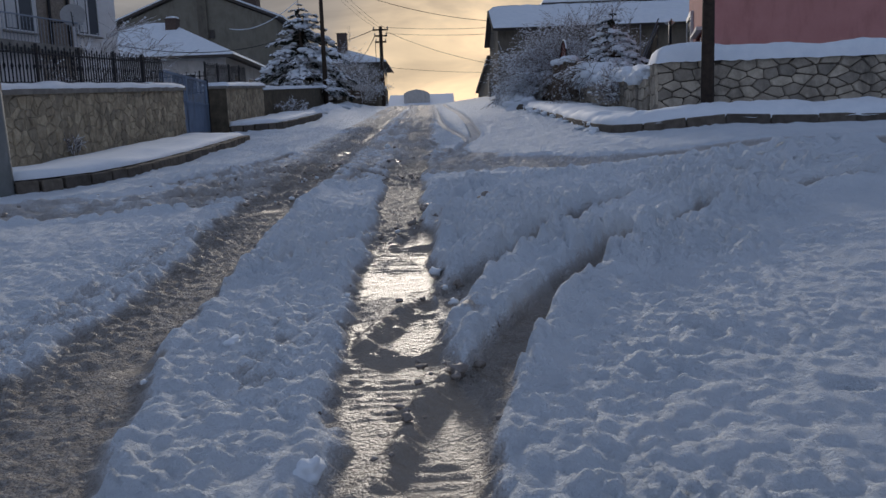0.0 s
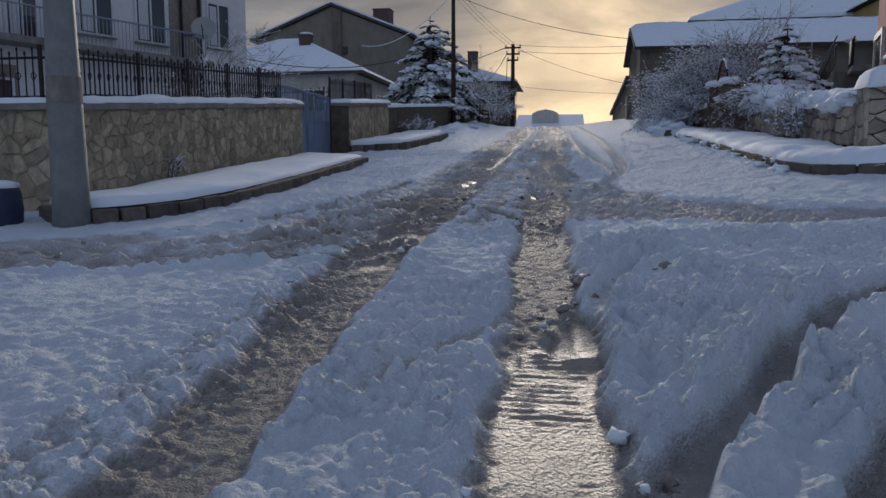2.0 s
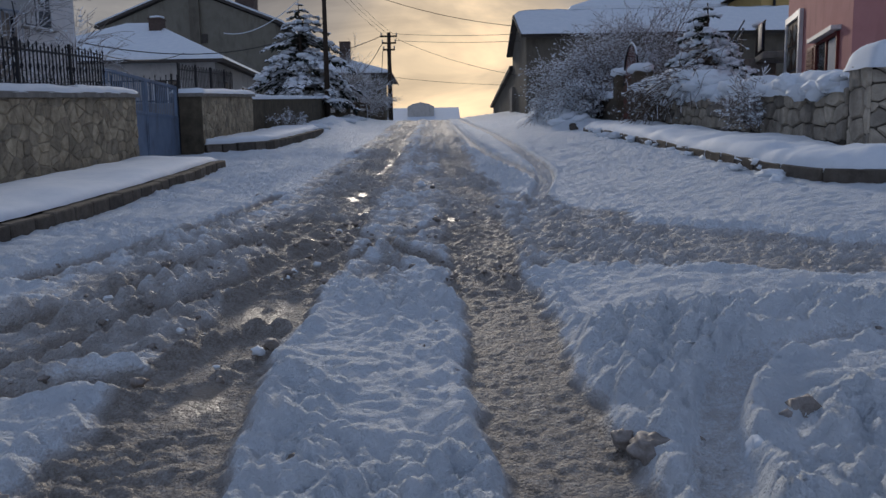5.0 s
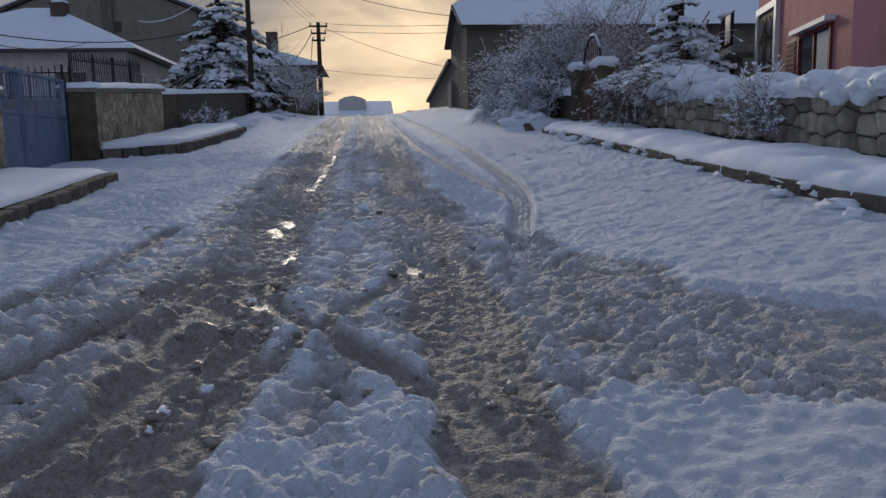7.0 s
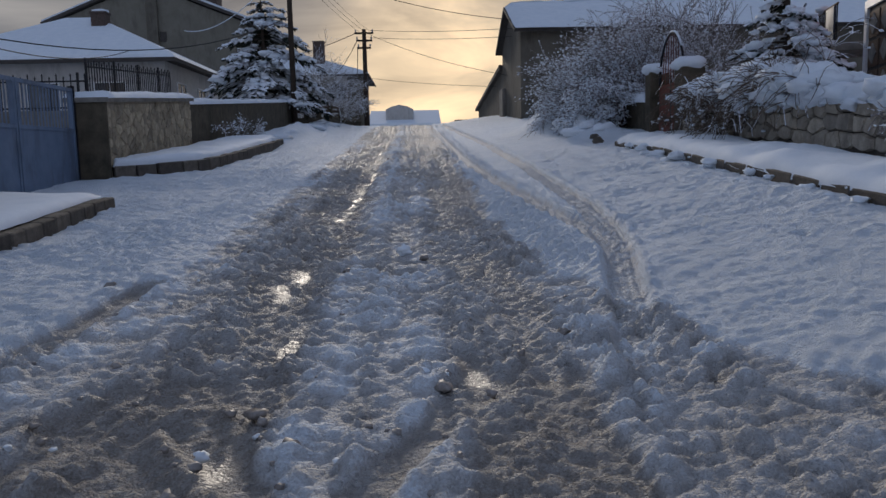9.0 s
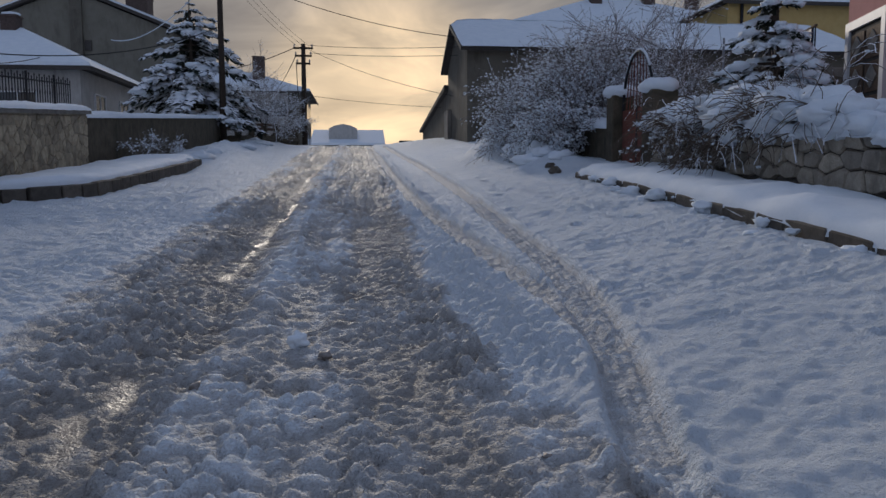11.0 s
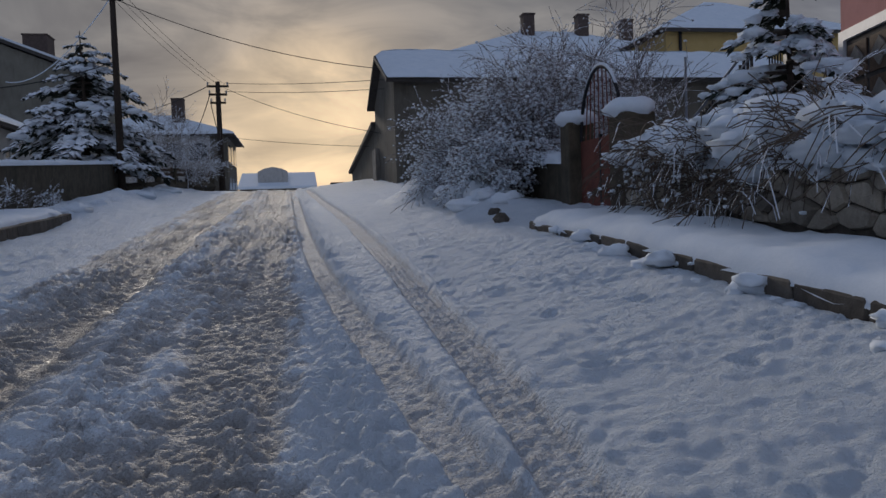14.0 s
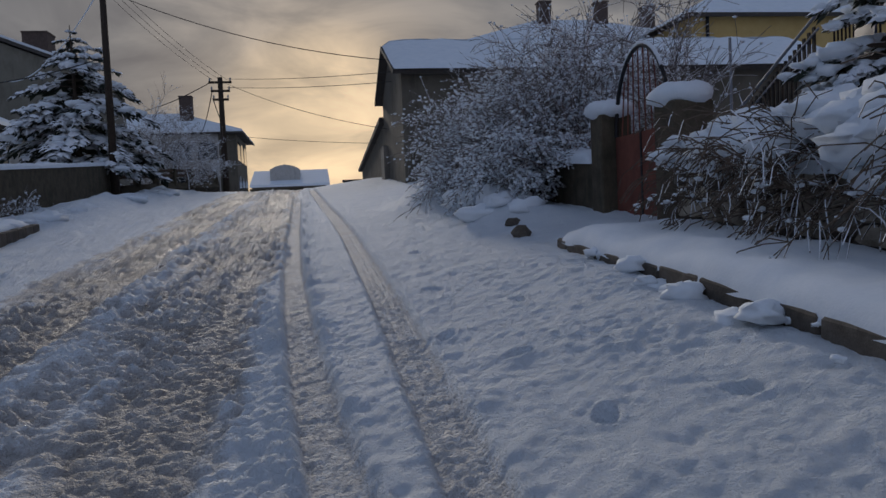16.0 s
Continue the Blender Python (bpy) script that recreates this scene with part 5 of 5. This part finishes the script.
gate = thing("yard_gate", "closed faded blue sheet steel gate with upright bars above", "gate", (-8.3, 25.8, 1.75))
for y0, y1 in ((23.5, 25.78), (25.82, 28.1)):
    leaf = part("leaf", Shape().box(-8.33, -8.29, y0, y1, 1.72, 3.05), BLUE_STEEL, gate, "flat blue steel sheet")
    part("frame", Shape().box(-8.35, -8.27, y0, y0 + 0.06, 1.7, 3.95).box(-8.35, -8.27, y1 - 0.06, y1, 1.7, 3.95).box(-8.35, -8.27, y0 + 0.062, y1 - 0.062, 3.05, 3.12).box(-8.35, -8.27, y0 + 0.062, y1 - 0.062, 3.88, 3.95), BLUE_STEEL, leaf)
    k = y0 + 0.16
    while k < y1 - 0.1:
        part("bar", Shape().tube([(-8.31, k, 3.1), (-8.31, k, 3.9)], 0.015, 5), BLUE_STEEL, leaf)
        k += 0.13
part("gate_post", Shape().box(-8.38, -8.24, 28.1, 28.128, 1.6, 4.0), IRON, gate)

lamp = thing("street_lamp", "thick grey tapering street lamp column in the snow", "street lamp", (-7.05, 12.2, 1.1))
part("column", Shape().tube([(-7.05, 12.2, 0.8), (-7.05, 12.2, 1.6), (-7.07, 12.2, 5.0), (-7.1, 12.2, 9.5)], [0.25, 0.24, 0.17, 0.11], 20), GALV, lamp, smooth=True)
part("collar", Shape().tube([(-7.056, 12.2, 2.55), (-7.056, 12.2, 2.9)], [0.229, 0.222], 20), CONCRETE, lamp, "pale notice band")
part("arm", Shape().tube([(-7.1, 12.2, 9.4), (-6.6, 12.2, 9.9), (-5.2, 12.2, 10.1)], 0.05, 10), GALV, lamp, smooth=True)
part("lantern", Shape().box(-5.5, -4.8, 12.0, 12.3, 10.0, 10.16, 0.04), DISH, lamp)

rpole = thing("utility_pole", "dark tarred wooden pole beside the corner wall", "utility pole", (5.4, 15.55, 1.7))
part("shaft", Shape().tube([(5.4, 15.55, 1.3), (5.4, 15.55, 3), (5.42, 15.55, 9.5)], [0.135, 0.125, 0.085], 12), POLEWOOD, rpole, smooth=True)


def utility_pole(x, y, top, r, bars, label):
    z = ground_z(x, y)
    p = thing("utility_pole", label, "utility pole", (x, y, z))
    part("shaft", Shape().tube([(x, y, z - 0.4), (x, y, top)], [r, r * 0.7], 10), POLEWOOD, p, smooth=True)
    for h, w in bars:
        b = part("crossarm", Shape().box(x - w / 2, x + w / 2, y - 0.14, y - 0.02, h, h + 0.12), POLEWOOD, p)
        for k in (-0.45, 0.45):
            part("insulator", Shape().tube([(x + k * w, y - 0.08, h + 0.12), (x + k * w, y - 0.08, h + 0.2), (x + k * w, y - 0.08, h + 0.32)], [0.03, 0.06, 0.04], 8), DISH, b, "pale porcelain insulator")
    return p


P1, P2 = (-7.62, 53.3), (-4.62, 66.7)
utility_pole(*P1, 13.3, 0.17, ((12.45, 0.9),), "tall dark wooden pole with a short crossarm")
utility_pole(*P2, 11.3, 0.20, ((10.95, 1.3), (10.45, 1.1), (9.95, 0.9)), "dark wooden pole with three crossarms and insulators")


def cable(a, b, sag, r=0.014, mat=None, label="thin black overhead cable"):
    a, b = Vector(a), Vector(b)
    pts = [a + (b - a) * t - Vector((0, 0, sag * 4 * t * (1 - t))) for t in [i / 16 for i in range(17)]]
    ob = part("cable", Shape().tube(pts, r, 4), mat or WIRE)
    return tagged(ob, label, "cable", "overhead cables")


cable((-7.4, 53.2, 12.45), (3.9, 50.0, 8.9), 0.5, 0.016)
cable((-4.2, 66.6, 11.2), (3.9, 51.5, 8.75), 0.12, 0.013)
cable((-4.2, 66.6, 10.7), (3.9, 51.5, 8.35), 0.12, 0.013)
cable((-4.2, 66.6, 10.9), (3.9, 53.5, 6.6), 0.3, 0.013)
cable((-4.2, 66.6, 7.9), (3.95, 60.0, 6.6), 0.1, 0.012)
for k in (-0.4, 0.0, 0.4):
    cable((-4.62 + k, 66.6, 11.15), (-7.62 + k * 0.8, 53.2, 12.9), 0.25, 0.012)
cable((-5.1, 66.8, 11.1), (-22.0, 110, 15.5), 0.9, 0.03)
cable((-5.1, 66.8, 10.6), (-11.0, 104, 12.0), 0.5, 0.03)
cable((-5.1, 66.8, 10.1), (-8.0, 104.5, 12.0), 0.5, 0.03)
cable((-7.7, 53.2, 12.5), (-20.2, 77.6, 13.2), 1.1, 0.035, SNOW, "overhead cable thick with snow")
cable((-14.0, 34.7, 6.2), (-7.7, 53.2, 9.8), 1.0, 0.02)
cable((-16.0, 53.0, 8.2), (-14.0, 34.0, 6.0), 0.5, 0.018)

# ---- garden gate on the right ----
GX = RW + 0.02
ggate = thing("garden_gate", "rust red sheet gate under a snowy iron arch", "gate", (GX + 0.2, 29.7, 2.8))
for y0, y1, w, zt in ((30.62, 31.05, 0.42, 4.3), (28.32, 28.85, 0.46, 4.18)):
    pr = thing("gate_pier", "weathered dark concrete gate pier capped with snow", "gate pier", (GX + 0.2, y0, 2.6), "garden gate piers")
    part("shaft", Shape().box(GX - 0.06, GX + w, y0, y1, 2.2, zt, 0.02), DARK_CONCRETE, pr)
    sn = Shape()
    for i in range(5):
        sn.lump((GX + 0.17 + 0.07 * math.sin(i * 2.2), (y0 + y1) / 2 + 0.09 * math.cos(i * 2.6), zt + 0.08), 0.30, i + y0, 0.52, 0.22, 12, 8)
    part("snow_cap", sn, SNOW, pr, "rounded snow cap", smooth=True)
part("leaf", Shape().box(GX + 0.16, GX + 0.19, 28.87, 30.6, 2.6, 3.95), RUSTGATE, ggate, "rust red sheet")
part("stile", Shape().box(GX + 0.15, GX + 0.2, 29.7, 29.75, 2.6, 4.0), IRON, ggate)
pts = [(GX + 0.17, 29.73 - 0.86 * math.cos(a), 3.95 + 1.15 * math.sin(a)) for a in [math.pi * i / 18 for i in range(19)]]
part("arch", Shape().tube(pts, 0.03, 6), IRON, ggate, "iron arch")
part("arch_snow", Shape().tube([(x, y, z + 0.035) for x, y, z in pts[4:15]], 0.028, 6), SNOW, ggate, smooth=True)
for i in range(8):
    y = 28.98 + i * 0.2
    h = 3.95 + 1.15 * math.sqrt(max(0.0, 1 - ((y - 29.73) / 0.86) ** 2))
    part("lattice_bar", Shape().tube([(GX + 0.17, y, 3.95), (GX + 0.17, 29.73 + (y - 29.73) * 0.8, h)], 0.011, 4), RUSTGATE, ggate)
wall_r2 = wall_core("wall_right_far", (RW + 0.05, RW + 0.4, 31.06, 48.3), lambda p: 1.5, lambda p: 0.073 * p[1] + 1.35, DARK_CONCRETE, "low dark wall smothered by bushes")
wall_snow([(RW + 0.02, 31.2), (RW + 0.02, 40), (RW + 0.02, 48)], [(RW + 0.45, 31.2), (RW + 0.45, 40), (RW + 0.45, 48)], lambda x, y: 0.073 * y + 1.35, "snow along the low dark wall", 0.2, 12, 0.05, 0.08)

stairs = thing("outside_stairs", "outside stairs with a dark iron railing", "stairs", (8.9, 32, 3.1))
for k in range(8):
    part("step", Shape().box(8.45, 9.6, 33.2 - 0.33 * k - 0.33, 33.2 - 0.33 * k, 2.6, 3.3 + 0.17 * k, 0.015), CONCRETE, stairs)
for k in range(20):
    y = 33.2 - k * 0.135
    part("baluster", Shape().box(8.47, 8.50, y - 0.035, y + 0.035, 3.35 + k * 0.07, 4.15 + k * 0.07), IRON, stairs)
part("handrail", Shape().tube([(8.48, 33.3, 4.25), (8.48, 30.5, 5.7)], 0.03, 6), GREY_STEEL, stairs)
part("midrail", Shape().tube([(8.48, 33.3, 3.98), (8.48, 30.5, 5.43)], 0.022, 6), GREY_STEEL, stairs)
part("newel", Shape().tube([(8.48, 33.3, 3.0), (8.48, 33.3, 5.9)], 0.03, 6), GREY_STEEL, stairs)
stairs.matrix_basis = Matrix.Translation((0.55, 1.3, 0.38)) @ stairs.matrix_basis


# ---- plants ----
def twigs(shape, lumps, rs, start, way, length, r, depth, droop, spread, snow_rate):
    """A branch that bends and forks, with bits of snow lying on it."""
    p, d = Vector(start), Vector(way).normalized()
    n = 4 if depth > 0 else 3
    pts, rad = [p.copy()], [r]
    for i in range(n):
        d = (d + Vector((rs.gauss(0, 0.16), rs.gauss(0, 0.16), rs.gauss(0, 0.12) - droop * (i + 1) / n))).normalized()
        p = p + d * length / n
        pts.append(p.copy())
        rad.append(max(r * (1 - 0.75 * (i + 1) / n), 0.006))
        if depth > 0:
            for k in range(4 if depth == 1 else 2):
                w = (d + Vector((rs.gauss(0, spread), rs.gauss(0, spread), rs.gauss(0.05, spread * 0.8)))).normalized()
                twigs(shape, lumps, rs, p, w, length * rs.uniform(0.4, 0.65), r * 0.55, depth - 1, droop * 1.1, spread, snow_rate)
        if rs.random() < snow_rate:
            q = rs.uniform(0.016, 0.042) * (1 + 10 * r)
            lumps.lump((p.x, p.y, p.z + q * 0.3), q, rs.random() * 50, 0.6, 1.0, 5, 3)
    shape.tube(pts, rad, 3, False)


def bush(name, label, roots, seed, stems, height, lean=(0, 0), depth=2, droop=0.22, spread=0.6, snow_rate=0.12, r=0.018, at=None, mat=None):
    rs = random.Random(seed)
    t = thing(name, label, "bush", at or (*roots(rs)[:2], ground_z(*roots(rs)[:2])))
    sh, lu = Shape(), Shape()
    for k in range(stems):
        x, y, z = roots(rs)
        a = rs.uniform(0, 2 * math.pi)
        tilt = rs.uniform(0.1, 0.85)
        way = (math.cos(a) * tilt + lean[0], math.sin(a) * tilt + lean[1], 1.0)
        twigs(sh, lu, rs, (x, y, z), way, height * rs.uniform(0.55, 1.0), r * rs.uniform(0.7, 1.2), depth, droop, spread, snow_rate)
    b = part("branchwork", sh, mat or TWIG, t, "fine brown twigs dusted with snow")
    b["kind"] = "stuff"
    s = part("clinging_snow", lu, SNOW, t, "tufts of snow caught on the twigs", smooth=True)
    s["kind"] = "stuff"
    return t


bush("frosted_bush", "large tangled leafless bush white with frost and snow", lambda rs: (rs.uniform(4.2, 6.4), rs.uniform(33.4, 40.0), ground_z(5, 35) + 0.3), 11, 66, 2.15, (-0.15, 0.10), 2, 0.20, 0.7, 0.42, 0.026, (5.2, 35.5, 3.1))
bush("frosted_bush", "low frosted bush spilling over the verge", lambda rs: (rs.uniform(3.7, 4.8), rs.uniform(32.2, 38.5), ground_z(4.2, 35) + 0.2), 12, 60, 1.25, (-0.55, 0.05), 2, 0.32, 0.7, 0.42, 0.018, (4.2, 34.5, 2.9))
bush("frosted_tree", "tall thin frosted shrub behind the garden gate", lambda rs: (rs.uniform(5.6, 7.6), rs.uniform(33.5, 38), ground_z(6, 34) + 0.4), 13, 14, 3.0, (0, 0), 2, 0.05, 0.55, 0.22, 0.022, (6.4, 34.0, 3.1))
bush("bramble", "brambles hanging over the wall under heaped snow", lambda rs: (rs.uniform(4.75, 5.3), rs.uniform(22.8, 27.9), 3.05 + rs.uniform(-0.3, 0.15)), 14, 48, 1.3, (-0.9, -0.1), 1, 0.42, 1.0, 0.06, 0.010, (4.9, 25.8, 3.2), STEM)
bush("bramble", "bare brown bramble stems against the wall foot", lambda rs: (rs.uniform(4.3, 4.6), rs.uniform(24.2, 27.4), ground_z(4.5, 27) + 0.3), 15, 7, 0.9, (-0.3, -0.15), 2, 0.30, 0.6, 0.03, 0.010, (4.4, 27, 2.8), STEM)
bush("wall_shrub", "small frosted shrub growing on the side wall", lambda rs: (RW - 0.08 + rs.uniform(-0.05, 0.02), 19.8 + rs.uniform(-0.5, 0.5), 2.25), 16, 6, 0.75, (-0.15, 0), 2, 0.1, 0.55, 0.08, 0.008, (RW - 0.1, 19.8, 2.2))
bush("garden_bush", "frosted round bush behind the low fence", lambda rs: (rs.uniform(-8.4, -5.8), rs.uniform(60.0, 64.0), ground_z(-7, 61)), 17, 22, 3.3, (0, 0), 2, 0.08, 0.6, 0.34, 0.030, (-7, 61.5, 4.3))
bush("verge_weeds", "dry weeds in the snow below the dark wall", lambda rs: (rs.uniform(-7.6, -6.9), rs.uniform(36.5, 47.0), ground_z(-7, 41) + 0.2), 18, 22, 0.7, (0, 0), 1, 0.25, 0.6, 0.2, 0.010, (-7.2, 41, 3.2))
bush("wall_weed", "dark dry weed at the foot of the rubble wall", lambda rs: (LW + 0.12, 16.0 + rs.uniform(-0.12, 0.12), 1.45), 19, 7, 0.45, (0.05, 0), 1, 0.2, 0.5, 0.0, 0.008, (LW + 0.12, 16.0, 1.45))
bush("garden_shrub", "bare shrub behind the iron fence", lambda rs: (-9.2 + rs.uniform(-0.3, 0.3), 21.0 + rs.uniform(-1.5, 1.5), 2.4), 20, 6, 2.2, (0, 0), 2, 0.08, 0.5, 0.05, 0.012, (-9.2, 21, 1.7))

# snow heaped on the brambles over the wall
heap = Shape()
rs = random.Random(8)
for k in range(150):
    y = rs.uniform(22.6, 28.1)
    u = rs.random()
    x = 4.32 + 1.4 * u
    h = 3.20 + 0.42 * math.sin(math.pi * min(1, (u + 0.12))) * (0.6 + 0.4 * math.sin((y - 22.6) / 5.7 * math.pi)) + rs.uniform(-0.08, 0.12) + 0.05 * (y - 25)
    heap.lump((x, y, h), rs.uniform(0.16, 0.40), k, 0.42, 0.65, 12, 7)
tagged(part("snow_heap", heap, SNOW, smooth=True), "rounded snow heaps lying on the brambles", "snow", kind="stuff")
core = Shape()
for k in range(26):
    y = 22.8 + k * 0.21
    core.lump((5.3, y, 2.95 + 0.05 * (y - 25)), 0.5, k + 70, 0.8, 0.4, 9, 6)
tagged(part("bramble_core", core, STEM), "dense dark bramble mass under snow", "bush", kind="stuff")
drip = Shape()
for k in range(46):
    y = rs.uniform(17.1, 28.0)
    drip.lump((RW - 0.08 + rs.uniform(-0.06, 0.05), y, float(rtop(max(y, 17.5))) + rs.uniform(-0.08, 0.16)), rs.uniform(0.07, 0.19), k, 0.75, 0.75, 11, 7)
tagged(part("snow_lumps", drip, SNOW, smooth=True), "lumps of snow hanging over the wall edge", "snow", kind="stuff")


def fir(name, label, x, y, z, height, radius, seed, tiers, sprays, pads=0.09, foot=0.16, fine=1.0):
    """A fir with drooping boughs, each a fan of needle sprays bearing snow."""
    rs = random.Random(seed)
    t = thing(name, label, "tree", (x, y, z))
    part("trunk", Shape().tube([(x, y, z - 0.3), (x + 0.05, y, z + height * 0.5), (x, y, z + height)], [height * 0.022, height * 0.014, 0.015], 9), BARK, t)
    sh, lu = Shape(), Shape()
    for i in range(tiers):
        v = i / (tiers - 1)
        tier = z + height * (foot + (0.96 - foot) * v)
        R = radius * (1 - v) ** 0.55 * rs.uniform(0.72, 1.15) + 0.10 * radius
        for k in range(max(4, int(11 * (1 - 0.55 * v)))):
            a = rs.uniform(0, 2 * math.pi)
            h = tier + rs.uniform(-0.7, 0.7) * height / tiers * (1 - v)
            L = R * rs.uniform(0.6, 1.12)
            d = Vector((math.cos(a), math.sin(a), 0))
            s = Vector((-d.y, d.x, 0))
            droop = rs.uniform(0.10, 0.34) * (1 - 0.6 * v)
            pts = [Vector((x, y, h)) + d * L * q + Vector((0, 0, L * (0.18 * q - (droop + 0.25) * q * q))) for q in (0, 0.33, 0.66, 1.0)]
            part("limb", Shape().tube(pts, [0.03, 0.022, 0.014, 0.006], 3, False), BARK, t)
            for j in range(sprays):
                q = rs.uniform(0.22, 1.0)
                p = Vector((x, y, h)) + d * L * q + Vector((0, 0, L * (0.18 * q - (droop + 0.25) * q * q)))
                side_way = rs.choice((-1, 1))
                w = (d * rs.uniform(0.4, 1.0) + s * side_way * rs.uniform(0.2, 0.9) + Vector((0, 0, rs.uniform(-0.55, 0.12)))).normalized()
                l = (L * rs.uniform(0.16, 0.32) * (1.15 - 0.5 * q) + 0.08) * fine
                wd = l * rs.uniform(0.22, 0.38)
                u = w.cross(Vector((0, 0, 1))).normalized()
                up = u.cross(w)
                c = p + w * l * 0.55
                vs = [p, c + u * wd + up * -0.02, c + up * wd * 0.35, c - u * wd + up * -0.02, c - up * wd * 0.5, p + w * l - Vector((0, 0, l * 0.25))]
                sh.add(vs, [(0, 1, 2), (0, 2, 3), (0, 3, 4), (0, 4, 1), (5, 2, 1), (5, 3, 2), (5, 4, 3), (5, 1, 4)])
                if rs.random() < pads:
                    lu.lump((c.x, c.y, c.z + wd * 0.3), wd * rs.uniform(0.8, 2.3), rs.random() * 90, 0.45, 0.8, 7, 5)
    part("crown", sh, NEEDLE, t, "dark needles bearing snow")["kind"] = "stuff"
    part("snow", lu, SNOW, t, "pads of snow on the boughs", smooth=True)["kind"] = "stuff"
    return t


fir("fir_tree", "tall dark fir loaded with snow behind the wall", -9.5, 55.2, 3.9, 7.7, 3.2, 31, 17, 50, 0.055, 0.24, 0.80)
fir("fir_tree", "small fir bent under thick snow behind the side wall", 5.95, 26.4, 2.7, 2.95, 1.15, 32, 12, 36, 0.22, 0.16, 0.8)

# snow slumped over the right kerb
slump = Shape()
rs = random.Random(21)
for k in range(64):
    y = rs.uniform(15.5, 28.2) if k < 26 else rs.choice((17.0, 19.6, 21.2, 23.0, 24.6, 26.4)) + rs.gauss(0, 0.4)
    x = 3.22 + rs.gauss(-0.02, 0.12)
    slump.lump((x, y, ground_z(x, y) + rs.uniform(0.0, 0.14)), min(0.16, rs.lognormvariate(-2.4, 0.4)), k + 5, 0.5, 0.7, 12, 8)
tagged(part("snow_slumps", slump, SNOW, smooth=True), "lumps of snow slumped over the kerb", "snow", kind="stuff")
# ragged heap of ploughed snow at the foot of the bushes
plough = Shape()
for k in range(46):
    y = rs.uniform(31.5, 40)
    x = 3.55 + rs.gauss(0, 0.25)
    plough.lump((x, y, ground_z(x, y) + rs.uniform(0.0, 0.35)), rs.uniform(0.15, 0.42), k + 50, 0.6, 0.8, 11, 7)
tagged(part("ploughed_snow", plough, SNOW, smooth=True), "heaped lumps of ploughed snow under the bushes", "snow", kind="stuff")
bank = Shape()
for k in range(60):
    y = rs.uniform(37.5, 56)
    x = -6.6 + rs.gauss(0, 0.45)
    bank.lump((x, y, ground_z(x, y) + rs.uniform(-0.05, 0.25)), rs.uniform(0.15, 0.5), k + 150, 0.45, 0.8, 11, 7)
tagged(part("snow_bank", bank, SNOW, smooth=True), "ragged bank of shovelled snow below the dark wall", "snow", kind="stuff")

# ---- small things ----
barrel = thing("plastic_barrel", "dark blue plastic barrel standing in the snow", "barrel", (-8.15, 12.2, 0.9))
part("body", Shape().tube([(-8.15, 12.2, 0.80), (-8.15, 12.2, 0.85), (-8.15, 12.2, 1.1), (-8.15, 12.2, 1.35), (-8.15, 12.2, 1.40)], [0.26, 0.28, 0.30, 0.28, 0.25], 18), BLUEPLASTIC, barrel, smooth=True)
part("snow", Shape().lump((-8.15, 12.2, 1.42), 0.25, 3, 0.35, 0.3, 10, 6), SNOW, barrel, smooth=True)
for px, py, rr in ((0.42, 8.35, 0.09), (-5.6, 8.2, 0.10), (3.15, 29.9, 0.13), (3.3, 30.9, 0.12)):
    tagged(part("rock", Shape().lump((px, py, ground_z(px, py) + rr * 0.5), rr, px * 7, 0.8, 0.6, 9, 6), KERB), "dark rough stone lying in the snow", "rock", group="stones in the snow")

# larger balls of snow lying by themselves
for px, py, rr, mat, label in ((-0.57, 2.89, 0.07, SNOW, "rounded ball of packed snow in the wheel line"), (-1.3, 4.51, 0.06, SNOW, "rounded ball of packed snow on trodden snow"), (-1.31, 19.48, 0.07, SNOW, "rounded ball of packed snow on the slush"), (0.30, 9.25, 0.09, SNOW, "big broken lump of snow beside the ruts"), (0.56, 9.52, 0.12, SLUSH, "grey icy lump frozen with dirt"), (-0.15, 9.37, 0.08, SLUSH, "brown clod of dirty ice"), (-0.23, 9.5, 0.05, SLUSH, "brown clod of dirty ice"), (0.36, 9.0, 0.06, SLUSH, "brown clod of dirty ice")):
    tagged(part("snow_lump", Shape().lump((px, py, ground_z(px, py) + rr * 0.35 - 0.02), rr, px * 5 + py, 0.8, 0.6, 20, 14), mat, smooth=True), label, "snow lump", group="lumps of snow on the street")

# loose clods of snow and slush thrown up beside the wheel lines
for name, mat, label, seed, count in (("snow_clods", SNOW, "loose clods of snow thrown up by wheels", 41, 150), ("slush_clods", None, "grey clods of dirty slush along the ruts", 42, 620)):
    rs = random.Random(seed)
    cl = Shape()
    for k in range(count):
        line, w, depth, wt = TRACKS[rs.choice((0, 0, 1, 1, 2, 3, 4, 5, 6, 6, 7, 8, 13, 14))]
        i = rs.randrange(len(line) - 1)
        q = rs.random()
        x = line[i][0] + (line[i + 1][0] - line[i][0]) * q
        y = line[i][1] + (line[i + 1][1] - line[i][1]) * q
        dx, dy = line[i + 1][0] - line[i][0], line[i + 1][1] - line[i][1]
        n = math.hypot(dx, dy)
        o = rs.choice((-1, 1)) * (line[i][2] + abs(rs.gauss(0.03, 0.13)))
        x, y = x - dy / n * o, y + dx / n * o
        if not (1.8 < y < 34 and -7 < x < 5):
            continue
        r = min(0.05, rs.lognormvariate(-3.9, 0.45))
        cl.lump((x, y, ground_z(x, y) - 0.015 + r * 0.2), r, k, 0.65, 1.0, 8, 6)
    tagged(part(name, cl, mat or SLUSH, smooth=True), label, "snow", kind="stuff")
